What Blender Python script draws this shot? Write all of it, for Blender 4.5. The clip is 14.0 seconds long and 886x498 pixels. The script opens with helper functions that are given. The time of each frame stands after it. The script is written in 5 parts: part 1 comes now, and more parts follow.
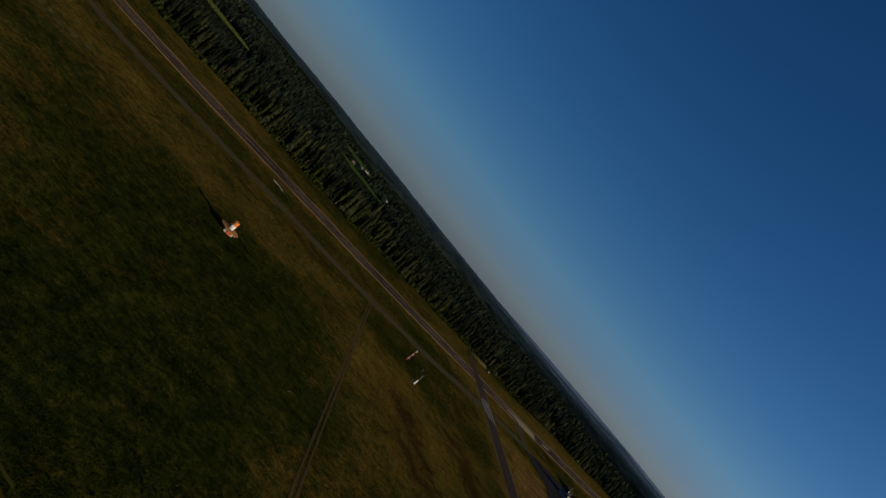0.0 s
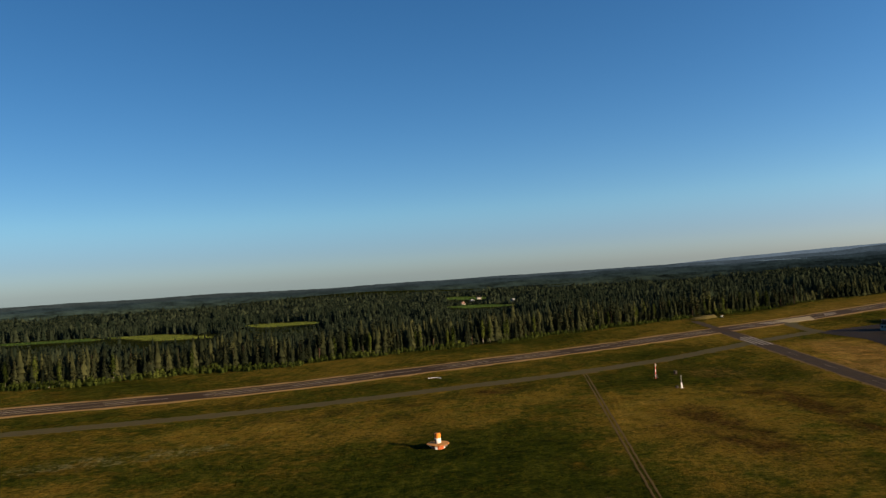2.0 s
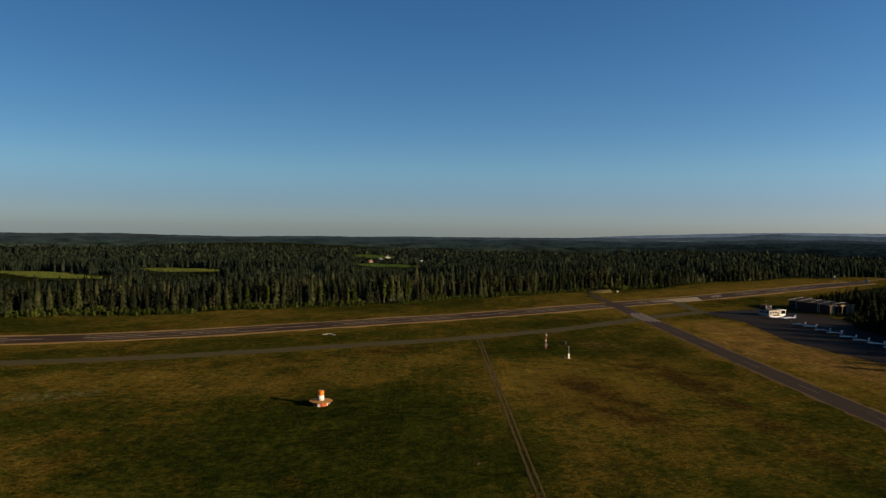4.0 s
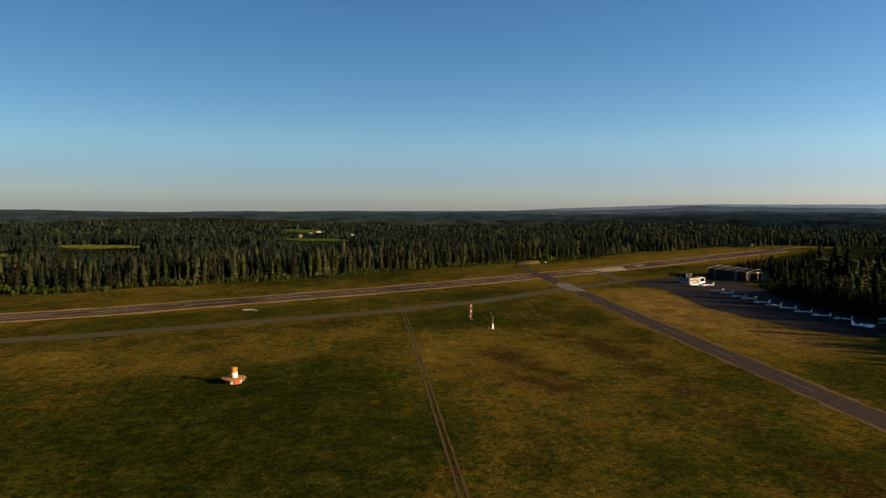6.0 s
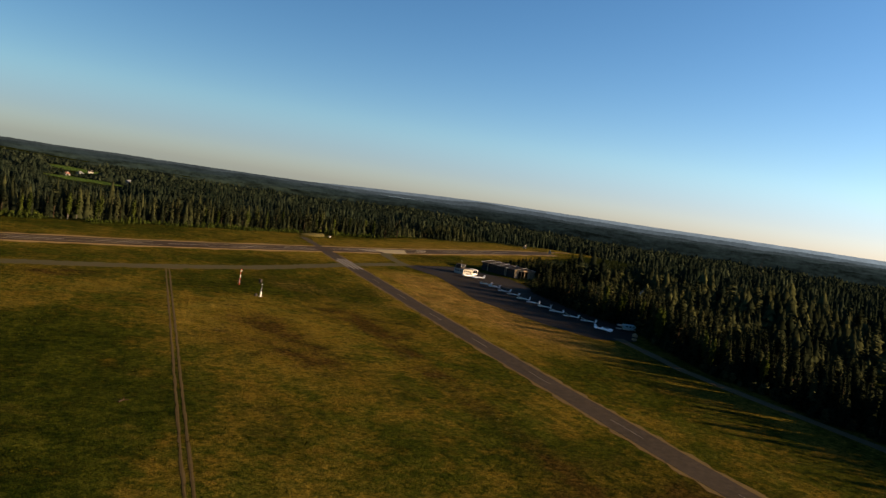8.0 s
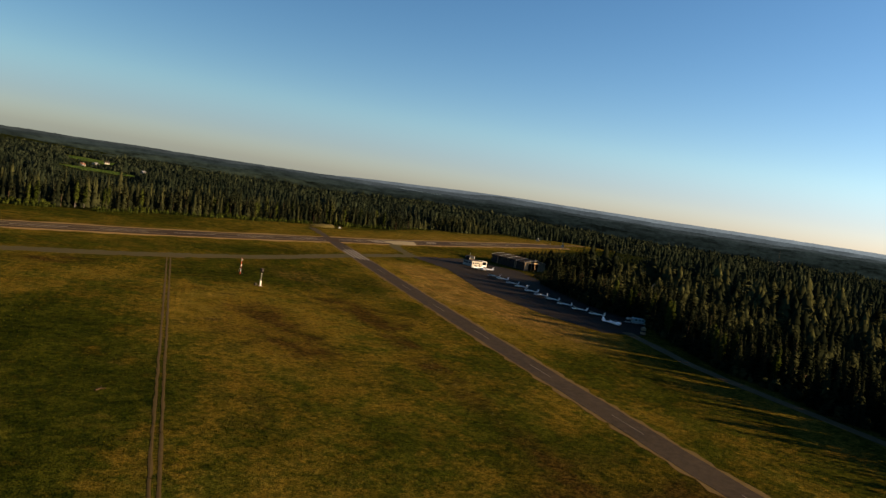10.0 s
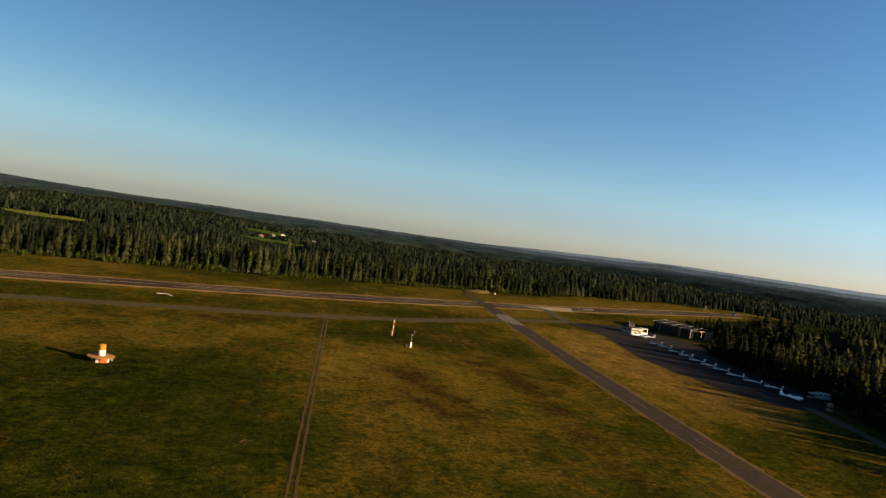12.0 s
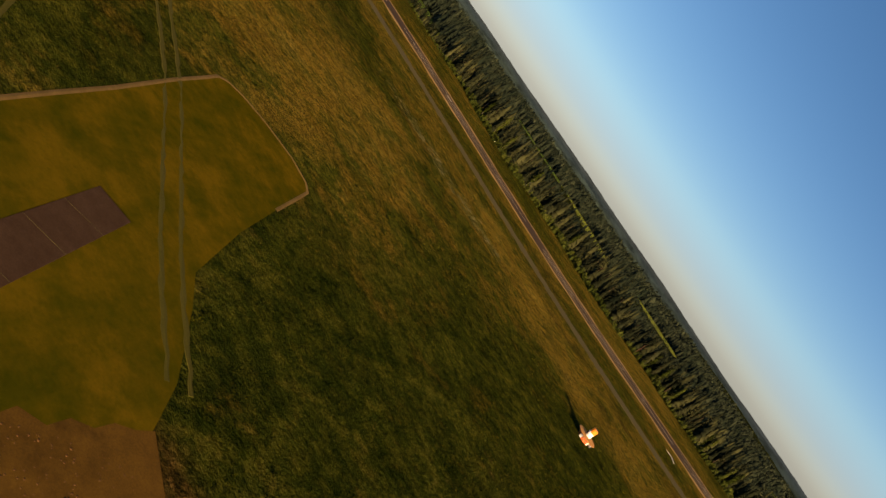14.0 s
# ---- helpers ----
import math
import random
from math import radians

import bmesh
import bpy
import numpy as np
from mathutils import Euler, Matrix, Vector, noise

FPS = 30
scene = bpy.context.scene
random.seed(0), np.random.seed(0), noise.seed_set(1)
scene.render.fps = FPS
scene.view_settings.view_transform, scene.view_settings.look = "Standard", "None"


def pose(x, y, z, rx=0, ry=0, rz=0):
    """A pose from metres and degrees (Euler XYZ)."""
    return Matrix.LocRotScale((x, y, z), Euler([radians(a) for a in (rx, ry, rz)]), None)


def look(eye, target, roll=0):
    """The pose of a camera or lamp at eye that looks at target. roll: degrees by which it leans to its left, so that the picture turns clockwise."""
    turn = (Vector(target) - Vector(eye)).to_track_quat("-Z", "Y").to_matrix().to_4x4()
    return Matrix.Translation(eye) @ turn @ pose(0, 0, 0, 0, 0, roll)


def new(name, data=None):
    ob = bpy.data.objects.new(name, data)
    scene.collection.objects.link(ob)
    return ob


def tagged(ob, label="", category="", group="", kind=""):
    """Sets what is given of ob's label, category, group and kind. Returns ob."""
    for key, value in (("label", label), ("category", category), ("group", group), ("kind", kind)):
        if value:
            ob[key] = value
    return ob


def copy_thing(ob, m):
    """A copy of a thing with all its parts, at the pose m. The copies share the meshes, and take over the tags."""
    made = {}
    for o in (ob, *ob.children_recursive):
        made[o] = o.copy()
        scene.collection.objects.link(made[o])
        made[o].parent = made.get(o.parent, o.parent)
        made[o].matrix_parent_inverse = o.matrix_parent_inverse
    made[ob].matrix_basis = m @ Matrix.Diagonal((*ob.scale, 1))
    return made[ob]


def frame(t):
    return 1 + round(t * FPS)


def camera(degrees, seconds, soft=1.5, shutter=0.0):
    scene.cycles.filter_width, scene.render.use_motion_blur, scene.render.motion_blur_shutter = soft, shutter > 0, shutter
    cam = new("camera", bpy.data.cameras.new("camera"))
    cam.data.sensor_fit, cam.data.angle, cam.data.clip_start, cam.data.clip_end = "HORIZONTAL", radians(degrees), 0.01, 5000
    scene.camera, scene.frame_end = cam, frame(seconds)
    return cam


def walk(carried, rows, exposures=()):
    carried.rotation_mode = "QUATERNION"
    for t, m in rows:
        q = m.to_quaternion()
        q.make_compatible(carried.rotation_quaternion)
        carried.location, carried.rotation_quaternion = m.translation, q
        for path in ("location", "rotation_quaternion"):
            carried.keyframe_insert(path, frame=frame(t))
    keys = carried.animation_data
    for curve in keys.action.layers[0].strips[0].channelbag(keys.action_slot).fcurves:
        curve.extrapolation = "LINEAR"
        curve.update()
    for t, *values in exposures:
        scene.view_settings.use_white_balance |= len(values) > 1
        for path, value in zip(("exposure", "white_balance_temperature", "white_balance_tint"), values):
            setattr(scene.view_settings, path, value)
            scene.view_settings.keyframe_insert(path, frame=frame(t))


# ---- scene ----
cam = camera(61.8, 14.0, 1.4)

# seconds, x, y, z, heading to the left of +y, pitch up, lean to the left
PATH = [
    (0, -15.10, 2.85, 45.91, -32.17, -1.27, 51.46),
    (0.1, -14.99, 2.76, 45.93, -28.88, -5.38, 42.10),
    (0.2, -14.88, 2.67, 45.94, -24.98, -8.92, 32.48),
    (0.3, -14.76, 2.57, 45.96, -20.53, -11.78, 22.56),
    (0.4, -14.63, 2.47, 45.96, -15.99, -10.19, 13.76),
    (0.5, -14.51, 2.37, 45.97, -13.24, -8.56, 8.06),
    (0.6, -14.36, 2.30, 45.96, -11.94, -6.88, 4.54),
    (1, -13.80, 2.03, 45.95, -13.61, -2.16, -4.61),
    (1.5, -13.09, 2.20, 45.94, -17.61, 1.29, -4.07),
    (2, -12.28, 2.61, 46.01, -21.28, 1.82, -3.56),
    (2.5, -11.31, 3.01, 46.14, -23.79, 1.80, -0.94),
    (3, -10.06, 3.22, 46.20, -26.38, 0.92, -1.38),
    (3.5, -8.66, 3.35, 46.13, -26.64, 0.15, -0.28),
    (4, -7.21, 3.46, 45.94, -27.90, -1.44, 0.82),
    (4.2, -6.64, 3.53, 45.85, -29.44, -2.63, 0.33),
    (6.3, -0.42, 5.47, 44.67, -34.58, -3.26, 0.33),
    (6.5, 0.11, 5.51, 44.59, -37.47, -2.69, -1.22),
    (7, 1.40, 5.52, 44.44, -43.08, -3.48, -0.88),
    (7.5, 2.90, 5.33, 44.32, -47.62, -3.05, 3.14),
    (8, 4.48, 5.12, 44.16, -49.18, -3.93, 8.96),
    (8.2, 5.15, 5.06, 44.09, -48.77, -4.05, 7.65),
    (10.3, 13.17, 5.26, 42.82, -47.38, -4.53, 9.88),
    (10.5, 13.87, 5.40, 42.58, -45.62, -3.93, 10.39),
    (11, 15.58, 5.84, 41.92, -42.52, -3.68, 12.07),
    (11.5, 17.17, 6.53, 41.23, -38.92, -1.79, 11.36),
    (12, 18.64, 7.43, 40.58, -34.98, -1.21, 8.59),
    (12.5, 19.97, 8.32, 39.93, -30.14, 1.09, 10.22),
    (12.8, 20.67, 8.81, 39.43, -29.59, 0.47, 24.10),
    (13, 21.13, 9.14, 39.09, -29.96, 2.29, 35.38),
    (13.3, 21.66, 9.55, 38.43, -26.28, 0.96, 39.35),
    (13.5, 22.01, 9.83, 37.99, -20.79, -3.21, 44.67),
    (13.8, 22.41, 10.17, 37.23, -3.92, -9.87, 51.20),
    (14, 22.62, 10.36, 36.70, 7.70, -12.72, 55.57),
]


def flown(x, y, z, yaw, pitch, roll):
    return pose(x, y, z, 90 + pitch, 0, yaw) @ pose(0, 0, 0, 0, 0, roll)


# seconds, stops, white balance in kelvin and tint
STOPS = [(0.0, 0.25, 6350, 12), (0.3, 0.35, 6600, 11), (0.6, 1.72, 7300, 10), (1.0, 1.72, 7500, 9), (2.0, 1.62, 7600, 11),
         (3.0, 1.22, 7500, 12), (4.2, 1.20, 7700, 13), (6.5, 1.74, 8600, 14), (7.5, 1.80, 8800, 14), (10.5, 1.78, 9600, 14),
         (12.5, 1.82, 9600, 16), (13.0, 1.78, 9500, 18), (13.5, 1.82, 9600, 20), (14.0, 1.98, 10000, 23)]
walk(cam, [(row[0], flown(*row[1:])) for row in PATH], STOPS)

# ---- light: low evening sun from the south-east of the field, clear sky ----
SUN_AZ, SUN_EL = radians(-55.5), radians(13.2)
SUN_WAY = Vector((math.cos(SUN_AZ) * math.cos(SUN_EL), math.sin(SUN_AZ) * math.cos(SUN_EL), math.sin(SUN_EL)))
world = bpy.data.worlds.new("evening_sky")
scene.world = world
world.use_nodes = True
wn = world.node_tree.nodes
wl = world.node_tree.links
wn.clear()
sky = wn.new("ShaderNodeTexSky")
sky.sky_type = "NISHITA"
sky.sun_disc = False
sky.sun_elevation = SUN_EL
sky.sun_rotation = radians(90) - SUN_AZ
sky.air_density, sky.dust_density, sky.ozone_density, sky.altitude = 0.75, 0.4, 3.2, 100
bg = wn.new("ShaderNodeBackground")
bg.inputs["Strength"].default_value = 0.054
wout = wn.new("ShaderNodeOutputWorld")
deep = wn.new("ShaderNodeHueSaturation")
deep.inputs["Saturation"].default_value = 1.2
cool = wn.new("ShaderNodeMix")
cool.data_type, cool.blend_type = "RGBA", "MULTIPLY"
cool.inputs[0].default_value = 1.0
cool.inputs[7].default_value = (1.0, 0.97, 1.03, 1)
wl.new(sky.outputs[0], cool.inputs[6])
wl.new(cool.outputs[2], deep.inputs["Color"])
# evening haze: the sky brightens steadily towards the sun's side
aim = wn.new("ShaderNodeTexCoord")
side = wn.new("ShaderNodeVectorMath")
side.operation = "DOT_PRODUCT"
side.inputs[1].default_value = (math.cos(SUN_AZ), math.sin(SUN_AZ), 0)
haze = wn.new("ShaderNodeMapRange")
haze.interpolation_type = "SMOOTHERSTEP"
for k, v in enumerate((-1.2, 1.3, 0.66, 1.75)):
    haze.inputs[1 + k].default_value = v
glow = wn.new("ShaderNodeMix")
glow.data_type, glow.blend_type = "RGBA", "MULTIPLY"
glow.inputs[0].default_value = 1.0
wl.new(aim.outputs["Generated"], side.inputs[0])
wl.new(side.outputs["Value"], haze.inputs[0])
wl.new(deep.outputs[0], glow.inputs[6])
wl.new(haze.outputs[0], glow.inputs[7])
# clear and cool away from the sun, warm and milky towards it
turn_to = wn.new("ShaderNodeMapRange")
for k, v in enumerate((-1.0, 1.0, 0.0, 1.0)):
    turn_to.inputs[1 + k].default_value = v
hue = wn.new("ShaderNodeValToRGB")
hue.color_ramp.elements.new(0.5)
for e, (at, tone) in zip(hue.color_ramp.elements, ((0.20, (0.86, 1.01, 1.0)), (0.48, (0.90, 1.0, 0.99)), (0.70, (0.97, 1.0, 0.97)))):
    e.position, e.color = at, (*tone, 1)
tinted = wn.new("ShaderNodeMix")
tinted.data_type, tinted.blend_type = "RGBA", "MULTIPLY"
tinted.inputs[0].default_value = 1.0
wl.new(side.outputs["Value"], turn_to.inputs[0])
wl.new(turn_to.outputs[0], hue.inputs[0])
wl.new(glow.outputs[2], tinted.inputs[6])
wl.new(hue.outputs[0], tinted.inputs[7])
# grey layer of dust low over the horizon, all the way round
height = wn.new("ShaderNodeSeparateXYZ")
layer = wn.new("ShaderNodeMapRange")
layer.interpolation_type = "SMOOTHSTEP"
for k, v in enumerate((math.sin(radians(1.6)), math.sin(radians(5.2)), 1.0, 0.0)):
    layer.inputs[1 + k].default_value = v
dust = wn.new("ShaderNodeMix")
dust.data_type, dust.blend_type = "RGBA", "MULTIPLY"
murk = wn.new("ShaderNodeValToRGB")
for e, (at, tone) in zip(murk.color_ramp.elements, ((0.15, (0.75, 0.74, 0.90)), (0.60, (0.80, 0.76, 0.92)))):
    e.position, e.color = at, (*tone, 1)
wl.new(turn_to.outputs[0], murk.inputs[0])
wl.new(murk.outputs[0], dust.inputs[7])
wl.new(aim.outputs["Generated"], height.inputs[0])
wl.new(height.outputs["Z"], layer.inputs[0])
wl.new(layer.outputs[0], dust.inputs[0])
wl.new(tinted.outputs[2], dust.inputs[6])
wl.new(dust.outputs[2], bg.inputs["Color"])
wl.new(bg.outputs[0], wout.inputs["Surface"])

sun = new("sun", bpy.data.lights.new("sun", "SUN"))
sun.data.energy = 4.8
sun.data.angle = radians(0.6)
sun.data.color = (1.0, 0.80, 0.56)
sun.matrix_world = look(SUN_WAY * 300, (0, 0, 0))


# ---- materials ----
def mat(name):
    m = bpy.data.materials.new(name)
    m.use_nodes = True
    nt = m.node_tree
    nt.nodes.clear()
    out = nt.nodes.new("ShaderNodeOutputMaterial")
    b = nt.nodes.new("ShaderNodeBsdfPrincipled")
    nt.links.new(b.outputs[0], out.inputs["Surface"])
    return m, nt, b


def noise_node(nt, scale, detail=4.0, rough=0.6, coords="Object", stretch=(1, 1, 1), along=None):
    tc = nt.nodes.new("ShaderNodeTexCoord")
    mp = nt.nodes.new("ShaderNodeMapping")
    if along is None:
        mp.inputs["Scale"].default_value = stretch
    else:
        # streaks drawn out along a compass direction, in radians from +x
        mp.vector_type = "TEXTURE"
        mp.inputs["Rotation"].default_value = (0, 0, along)
        mp.inputs["Scale"].default_value = tuple(1 / v for v in stretch)
    nt.links.new(tc.outputs[coords], mp.inputs["Vector"])
    n = nt.nodes.new("ShaderNodeTexNoise")
    n.inputs["Scale"].default_value = scale
    n.inputs["Detail"].default_value = detail
    n.inputs["Roughness"].default_value = rough
    nt.links.new(mp.outputs[0], n.inputs["Vector"])
    return n.outputs["Fac"]


def ramp(nt, fac, stops):
    r = nt.nodes.new("ShaderNodeValToRGB")
    els = r.color_ramp.elements
    while len(els) < len(stops):
        els.new(0.5)
    for e, (p, c) in zip(els, stops):
        e.position = p
        e.color = (*c, 1) if len(c) == 3 else c
    nt.links.new(fac, r.inputs[0])
    return r.outputs["Color"]


def grey(nt, fac, lo, hi):
    return ramp(nt, fac, [(lo, (0, 0, 0)), (hi, (1, 1, 1))])


def mix(nt, fac, a, b, kind="MIX"):
    n = nt.nodes.new("ShaderNodeMix")
    n.data_type = "RGBA"
    n.blend_type = kind
    for sock, v in ((n.inputs[0], fac), (n.inputs[6], a), (n.inputs[7], b)):
        if isinstance(v, (int, float)):
            sock.default_value = v
        elif isinstance(v, tuple):
            sock.default_value = (*v, 1)
        else:
            nt.links.new(v, sock)
    return n.outputs[2]


def attr(nt, name):
    n = nt.nodes.new("ShaderNodeAttribute")
    n.attribute_name = name
    return n.outputs["Fac"]


def maths(nt, op, a, b=0.0):
    n = nt.nodes.new("ShaderNodeMath")
    n.operation = op
    for sock, v in ((n.inputs[0], a), (n.inputs[1], b)):
        if isinstance(v, (int, float)):
            sock.default_value = v
        else:
            nt.links.new(v, sock)
    return n.outputs[0]


def bump(nt, b, height, strength, dist):
    n = nt.nodes.new("ShaderNodeBump")
    n.inputs["Strength"].default_value = strength
    n.inputs["Distance"].default_value = dist
    nt.links.new(height, n.inputs["Height"])
    nt.links.new(n.outputs[0], b.inputs["Normal"])


def put(nt, b, color, rough=0.8, metal=0.0, spec=0.3):
    if isinstance(color, tuple):
        b.inputs["Base Color"].default_value = (*color, 1)
    else:
        nt.links.new(color, b.inputs["Base Color"])
    b.inputs["Roughness"].default_value = rough
    b.inputs["Metallic"].default_value = metal
    b.inputs["Specular IOR Level"].default_value = spec


def plain(name, color, rough=0.6, metal=0.0, wear=0.25, scale=3.0, spec=0.2):
    """Paint or metal with patchy wear at two scales."""
    m, nt, b = mat(name)
    n1 = noise_node(nt, scale, 5)
    n2 = noise_node(nt, scale * 9, 3)
    dark = tuple(c * (1 - wear) for c in color)
    c = mix(nt, grey(nt, n1, 0.35, 0.7), color, dark)
    c = mix(nt, maths(nt, "MULTIPLY", grey(nt, n2, 0.5, 0.75), 0.5), c, tuple(c0 * (1 - 0.6 * wear) for c0 in color))
    put(nt, b, c, rough, metal, spec)
    return m


def grass_material():
    m, nt, b = mat("meadow_grass")
    big = noise_node(nt, 0.018, 5, 0.62)
    mid = noise_node(nt, 0.11, 5, 0.65)
    fine = noise_node(nt, 0.9, 5, 0.7)
    tuft = noise_node(nt, 3.2, 3, 0.7)
    mow = noise_node(nt, 0.42, 5, 0.65, stretch=(0.07, 1.0, 1.0), along=radians(63))
    dry = ramp(nt, mid, [(0.25, (0.105, 0.060, 0.014)), (0.5, (0.20, 0.118, 0.027)), (0.75, (0.33, 0.200, 0.056))])
    green = ramp(nt, mid, [(0.28, (0.018, 0.021, 0.005)), (0.5, (0.050, 0.048, 0.010)), (0.75, (0.115, 0.096, 0.020))])
    rust = ramp(nt, fine, [(0.3, (0.046, 0.024, 0.009)), (0.7, (0.100, 0.054, 0.018))])
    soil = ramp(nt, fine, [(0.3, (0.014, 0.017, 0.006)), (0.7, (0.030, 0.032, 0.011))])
    field = mix(nt, attr(nt, "hay"), ramp(nt, mid, [(0.3, (0.085, 0.135, 0.040)), (0.7, (0.14, 0.185, 0.055))]), ramp(nt, mid, [(0.3, (0.20, 0.21, 0.050)), (0.7, (0.29, 0.28, 0.075))]))
    f = maths(nt, "ADD", attr(nt, "lush"), maths(nt, "MULTIPLY", maths(nt, "SUBTRACT", big, 0.5), 2.2))
    f = maths(nt, "ADD", f, maths(nt, "MULTIPLY", maths(nt, "SUBTRACT", mid, 0.5), 3.4))
    tufts = noise_node(nt, 0.36, 6, 0.75)
    f = maths(nt, "ADD", f, maths(nt, "MULTIPLY", maths(nt, "SUBTRACT", tufts, 0.5), 2.6))
    c = mix(nt, grey(nt, f, 0.05, 0.85), dry, green)
    r = maths(nt, "ADD", attr(nt, "rust"), maths(nt, "MULTIPLY", maths(nt, "SUBTRACT", mid, 0.5), 1.8))
    c = mix(nt, grey(nt, r, 0.42, 0.9), c, rust)
    ripe = ramp(nt, mid, [(0.3, (0.19, 0.098, 0.036)), (0.7, (0.36, 0.19, 0.072))])
    k = maths(nt, "ADD", attr(nt, "ripe"), maths(nt, "MULTIPLY", maths(nt, "SUBTRACT", tufts, 0.5), 2.2))
    c = mix(nt, maths(nt, "MULTIPLY", grey(nt, k, 0.35, 0.9), 0.85), c, ripe)
    s = maths(nt, "ADD", attr(nt, "bleached"), maths(nt, "MULTIPLY", maths(nt, "SUBTRACT", noise_node(nt, 0.34, 6, 0.9), 0.5), 3.4))
    c = mix(nt, grey(nt, s, 0.72, 0.9), c, (0.22, 0.17, 0.09))
    c = mix(nt, attr(nt, "field"), c, field)
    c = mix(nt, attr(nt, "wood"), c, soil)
    c = mix(nt, maths(nt, "MULTIPLY", grey(nt, fine, 0.38, 0.58), 0.9), mix(nt, 1.0, c, (0.5, 0.55, 0.5), "MULTIPLY"), c)
    c = mix(nt, maths(nt, "MULTIPLY", grey(nt, tuft, 0.40, 0.52), 0.85), mix(nt, 1.0, c, (0.45, 0.5, 0.5), "MULTIPLY"), mix(nt, 1.0, c, (1.15, 1.15, 1.1), "MULTIPLY"))
    c = mix(nt, maths(nt, "MULTIPLY", grey(nt, mow, 0.46, 0.60), 0.5), mix(nt, 1.0, c, (0.80, 0.86, 0.85), "MULTIPLY"), mix(nt, 1.0, c, (1.22, 1.14, 1.1), "MULTIPLY"))
    # clumps of darker herbs and flecks of straw
    clump = noise_node(nt, 0.42, 6, 0.72)
    weed = maths(nt, "ADD", clump, maths(nt, "MULTIPLY", maths(nt, "SUBTRACT", attr(nt, "lush"), 0.5), 0.10))
    c = mix(nt, maths(nt, "MULTIPLY", grey(nt, weed, 0.54, 0.62), 0.75), c, mix(nt, 1.0, c, (0.36, 0.52, 0.5), "MULTIPLY"))
    patchy = noise_node(nt, 0.14, 6, 0.7)
    c = mix(nt, maths(nt, "MULTIPLY", grey(nt, patchy, 0.50, 0.60), 0.7), c, mix(nt, 1.0, c, (0.55, 0.68, 0.6), "MULTIPLY"))
    speck = noise_node(nt, 1.0, 6, 0.85)
    c = mix(nt, maths(nt, "MULTIPLY", grey(nt, speck, 0.52, 0.58), 0.55), c, mix(nt, 1.0, c, (0.42, 0.46, 0.5), "MULTIPLY"))
    straw = noise_node(nt, 0.75, 6, 0.75, stretch=(0.6, 1.3, 1))
    dryness = maths(nt, "SUBTRACT", straw, maths(nt, "MULTIPLY", attr(nt, "lush"), 0.05))
    c = mix(nt, maths(nt, "MULTIPLY", grey(nt, dryness, 0.55, 0.66), 0.4), c, mix(nt, 1.0, c, (2.1, 1.95, 2.2), "MULTIPLY"))
    c = mix(nt, 1.0, c, (0.68, 0.72, 0.60), "MULTIPLY")
    put(nt, b, c, 1.0, 0, 0.0)
    bump(nt, b, maths(nt, "ADD", maths(nt, "MULTIPLY", fine, 1.0), maths(nt, "MULTIPLY", tuft, 0.6)), 0.8, 0.4)
    return m


def asphalt_material(name, dark, light, worn=0.5, stretch=(0.05, 1, 1)):
    """Old asphalt with lengthwise bleaching, patches and cracks."""
    m, nt, b = mat(name)
    dark, light = tuple(0.7 * v for v in dark), tuple(0.7 * v for v in light)
    streak = noise_node(nt, 0.55, 5, 0.7, stretch=stretch)
    patch = noise_node(nt, 0.06, 4, 0.6)
    grain = noise_node(nt, 6.0, 3, 0.7)
    c = ramp(nt, streak, [(0.3, dark), (0.55, tuple((a + e) / 2 for a, e in zip(dark, light))), (0.78, light)])
    c = mix(nt, maths(nt, "MULTIPLY", grey(nt, patch, 0.45, 0.65), worn), c, light)
    c = mix(nt, maths(nt, "MULTIPLY", grey(nt, grain, 0.4, 0.6), 0.3), c, tuple(a * 0.6 for a in dark))
    put(nt, b, c, 0.95, 0, 0.06)
    bump(nt, b, grain, 0.3, 0.02)
    return m


def foliage_material(name, dark, mid_c, light):
    m, nt, b = mat(name)
    geo = nt.nodes.new("ShaderNodeNewGeometry")
    n = noise_node(nt, 0.03, 5, 0.6)
    info = nt.nodes.new("ShaderNodeObjectInfo")
    t = maths(nt, "ADD", maths(nt, "MULTIPLY", geo.outputs["Random Per Island"], 0.10), maths(nt, "MULTIPLY", attr(nt, "tint"), 0.42))
    t = maths(nt, "ADD", t, maths(nt, "MULTIPLY", info.outputs["Random"], 0.12))
    t = maths(nt, "ADD", t, 0.19)
    t = maths(nt, "ADD", t, maths(nt, "MULTIPLY", maths(nt, "SUBTRACT", n, 0.5), 1.3))
    c = ramp(nt, t, [(0.12, dark), (0.5, mid_c), (1.0, light)])
    put(nt, b, c, 0.9, 0, 0.0)
    return m


GRASS = grass_material()
RUNWAY = asphalt_material("old_runway_asphalt", (0.024, 0.0145, 0.0072), (0.058, 0.036, 0.018), 0.35)
TAXI = asphalt_material("taxiway_asphalt", (0.022, 0.0158, 0.0095), (0.062, 0.044, 0.027), 0.35, stretch=(1, 1, 1))
# apron colour set extra dark to deepen the wood's shade on it
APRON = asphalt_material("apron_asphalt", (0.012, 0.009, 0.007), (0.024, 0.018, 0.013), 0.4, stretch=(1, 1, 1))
GRAVEL = asphalt_material("grassed_gravel", (0.050, 0.042, 0.013), (0.072, 0.060, 0.022), 0.4, stretch=(0.3, 1, 1))
SAND = asphalt_material("sandy_verge", (0.18, 0.112, 0.034), (0.32, 0.21, 0.085), 0.4, stretch=(0.15, 1, 1))
ROAD = asphalt_material("pale_gravel_road", (0.078, 0.052, 0.027), (0.12, 0.082, 0.042), 0.4, stretch=(1, 1, 1))
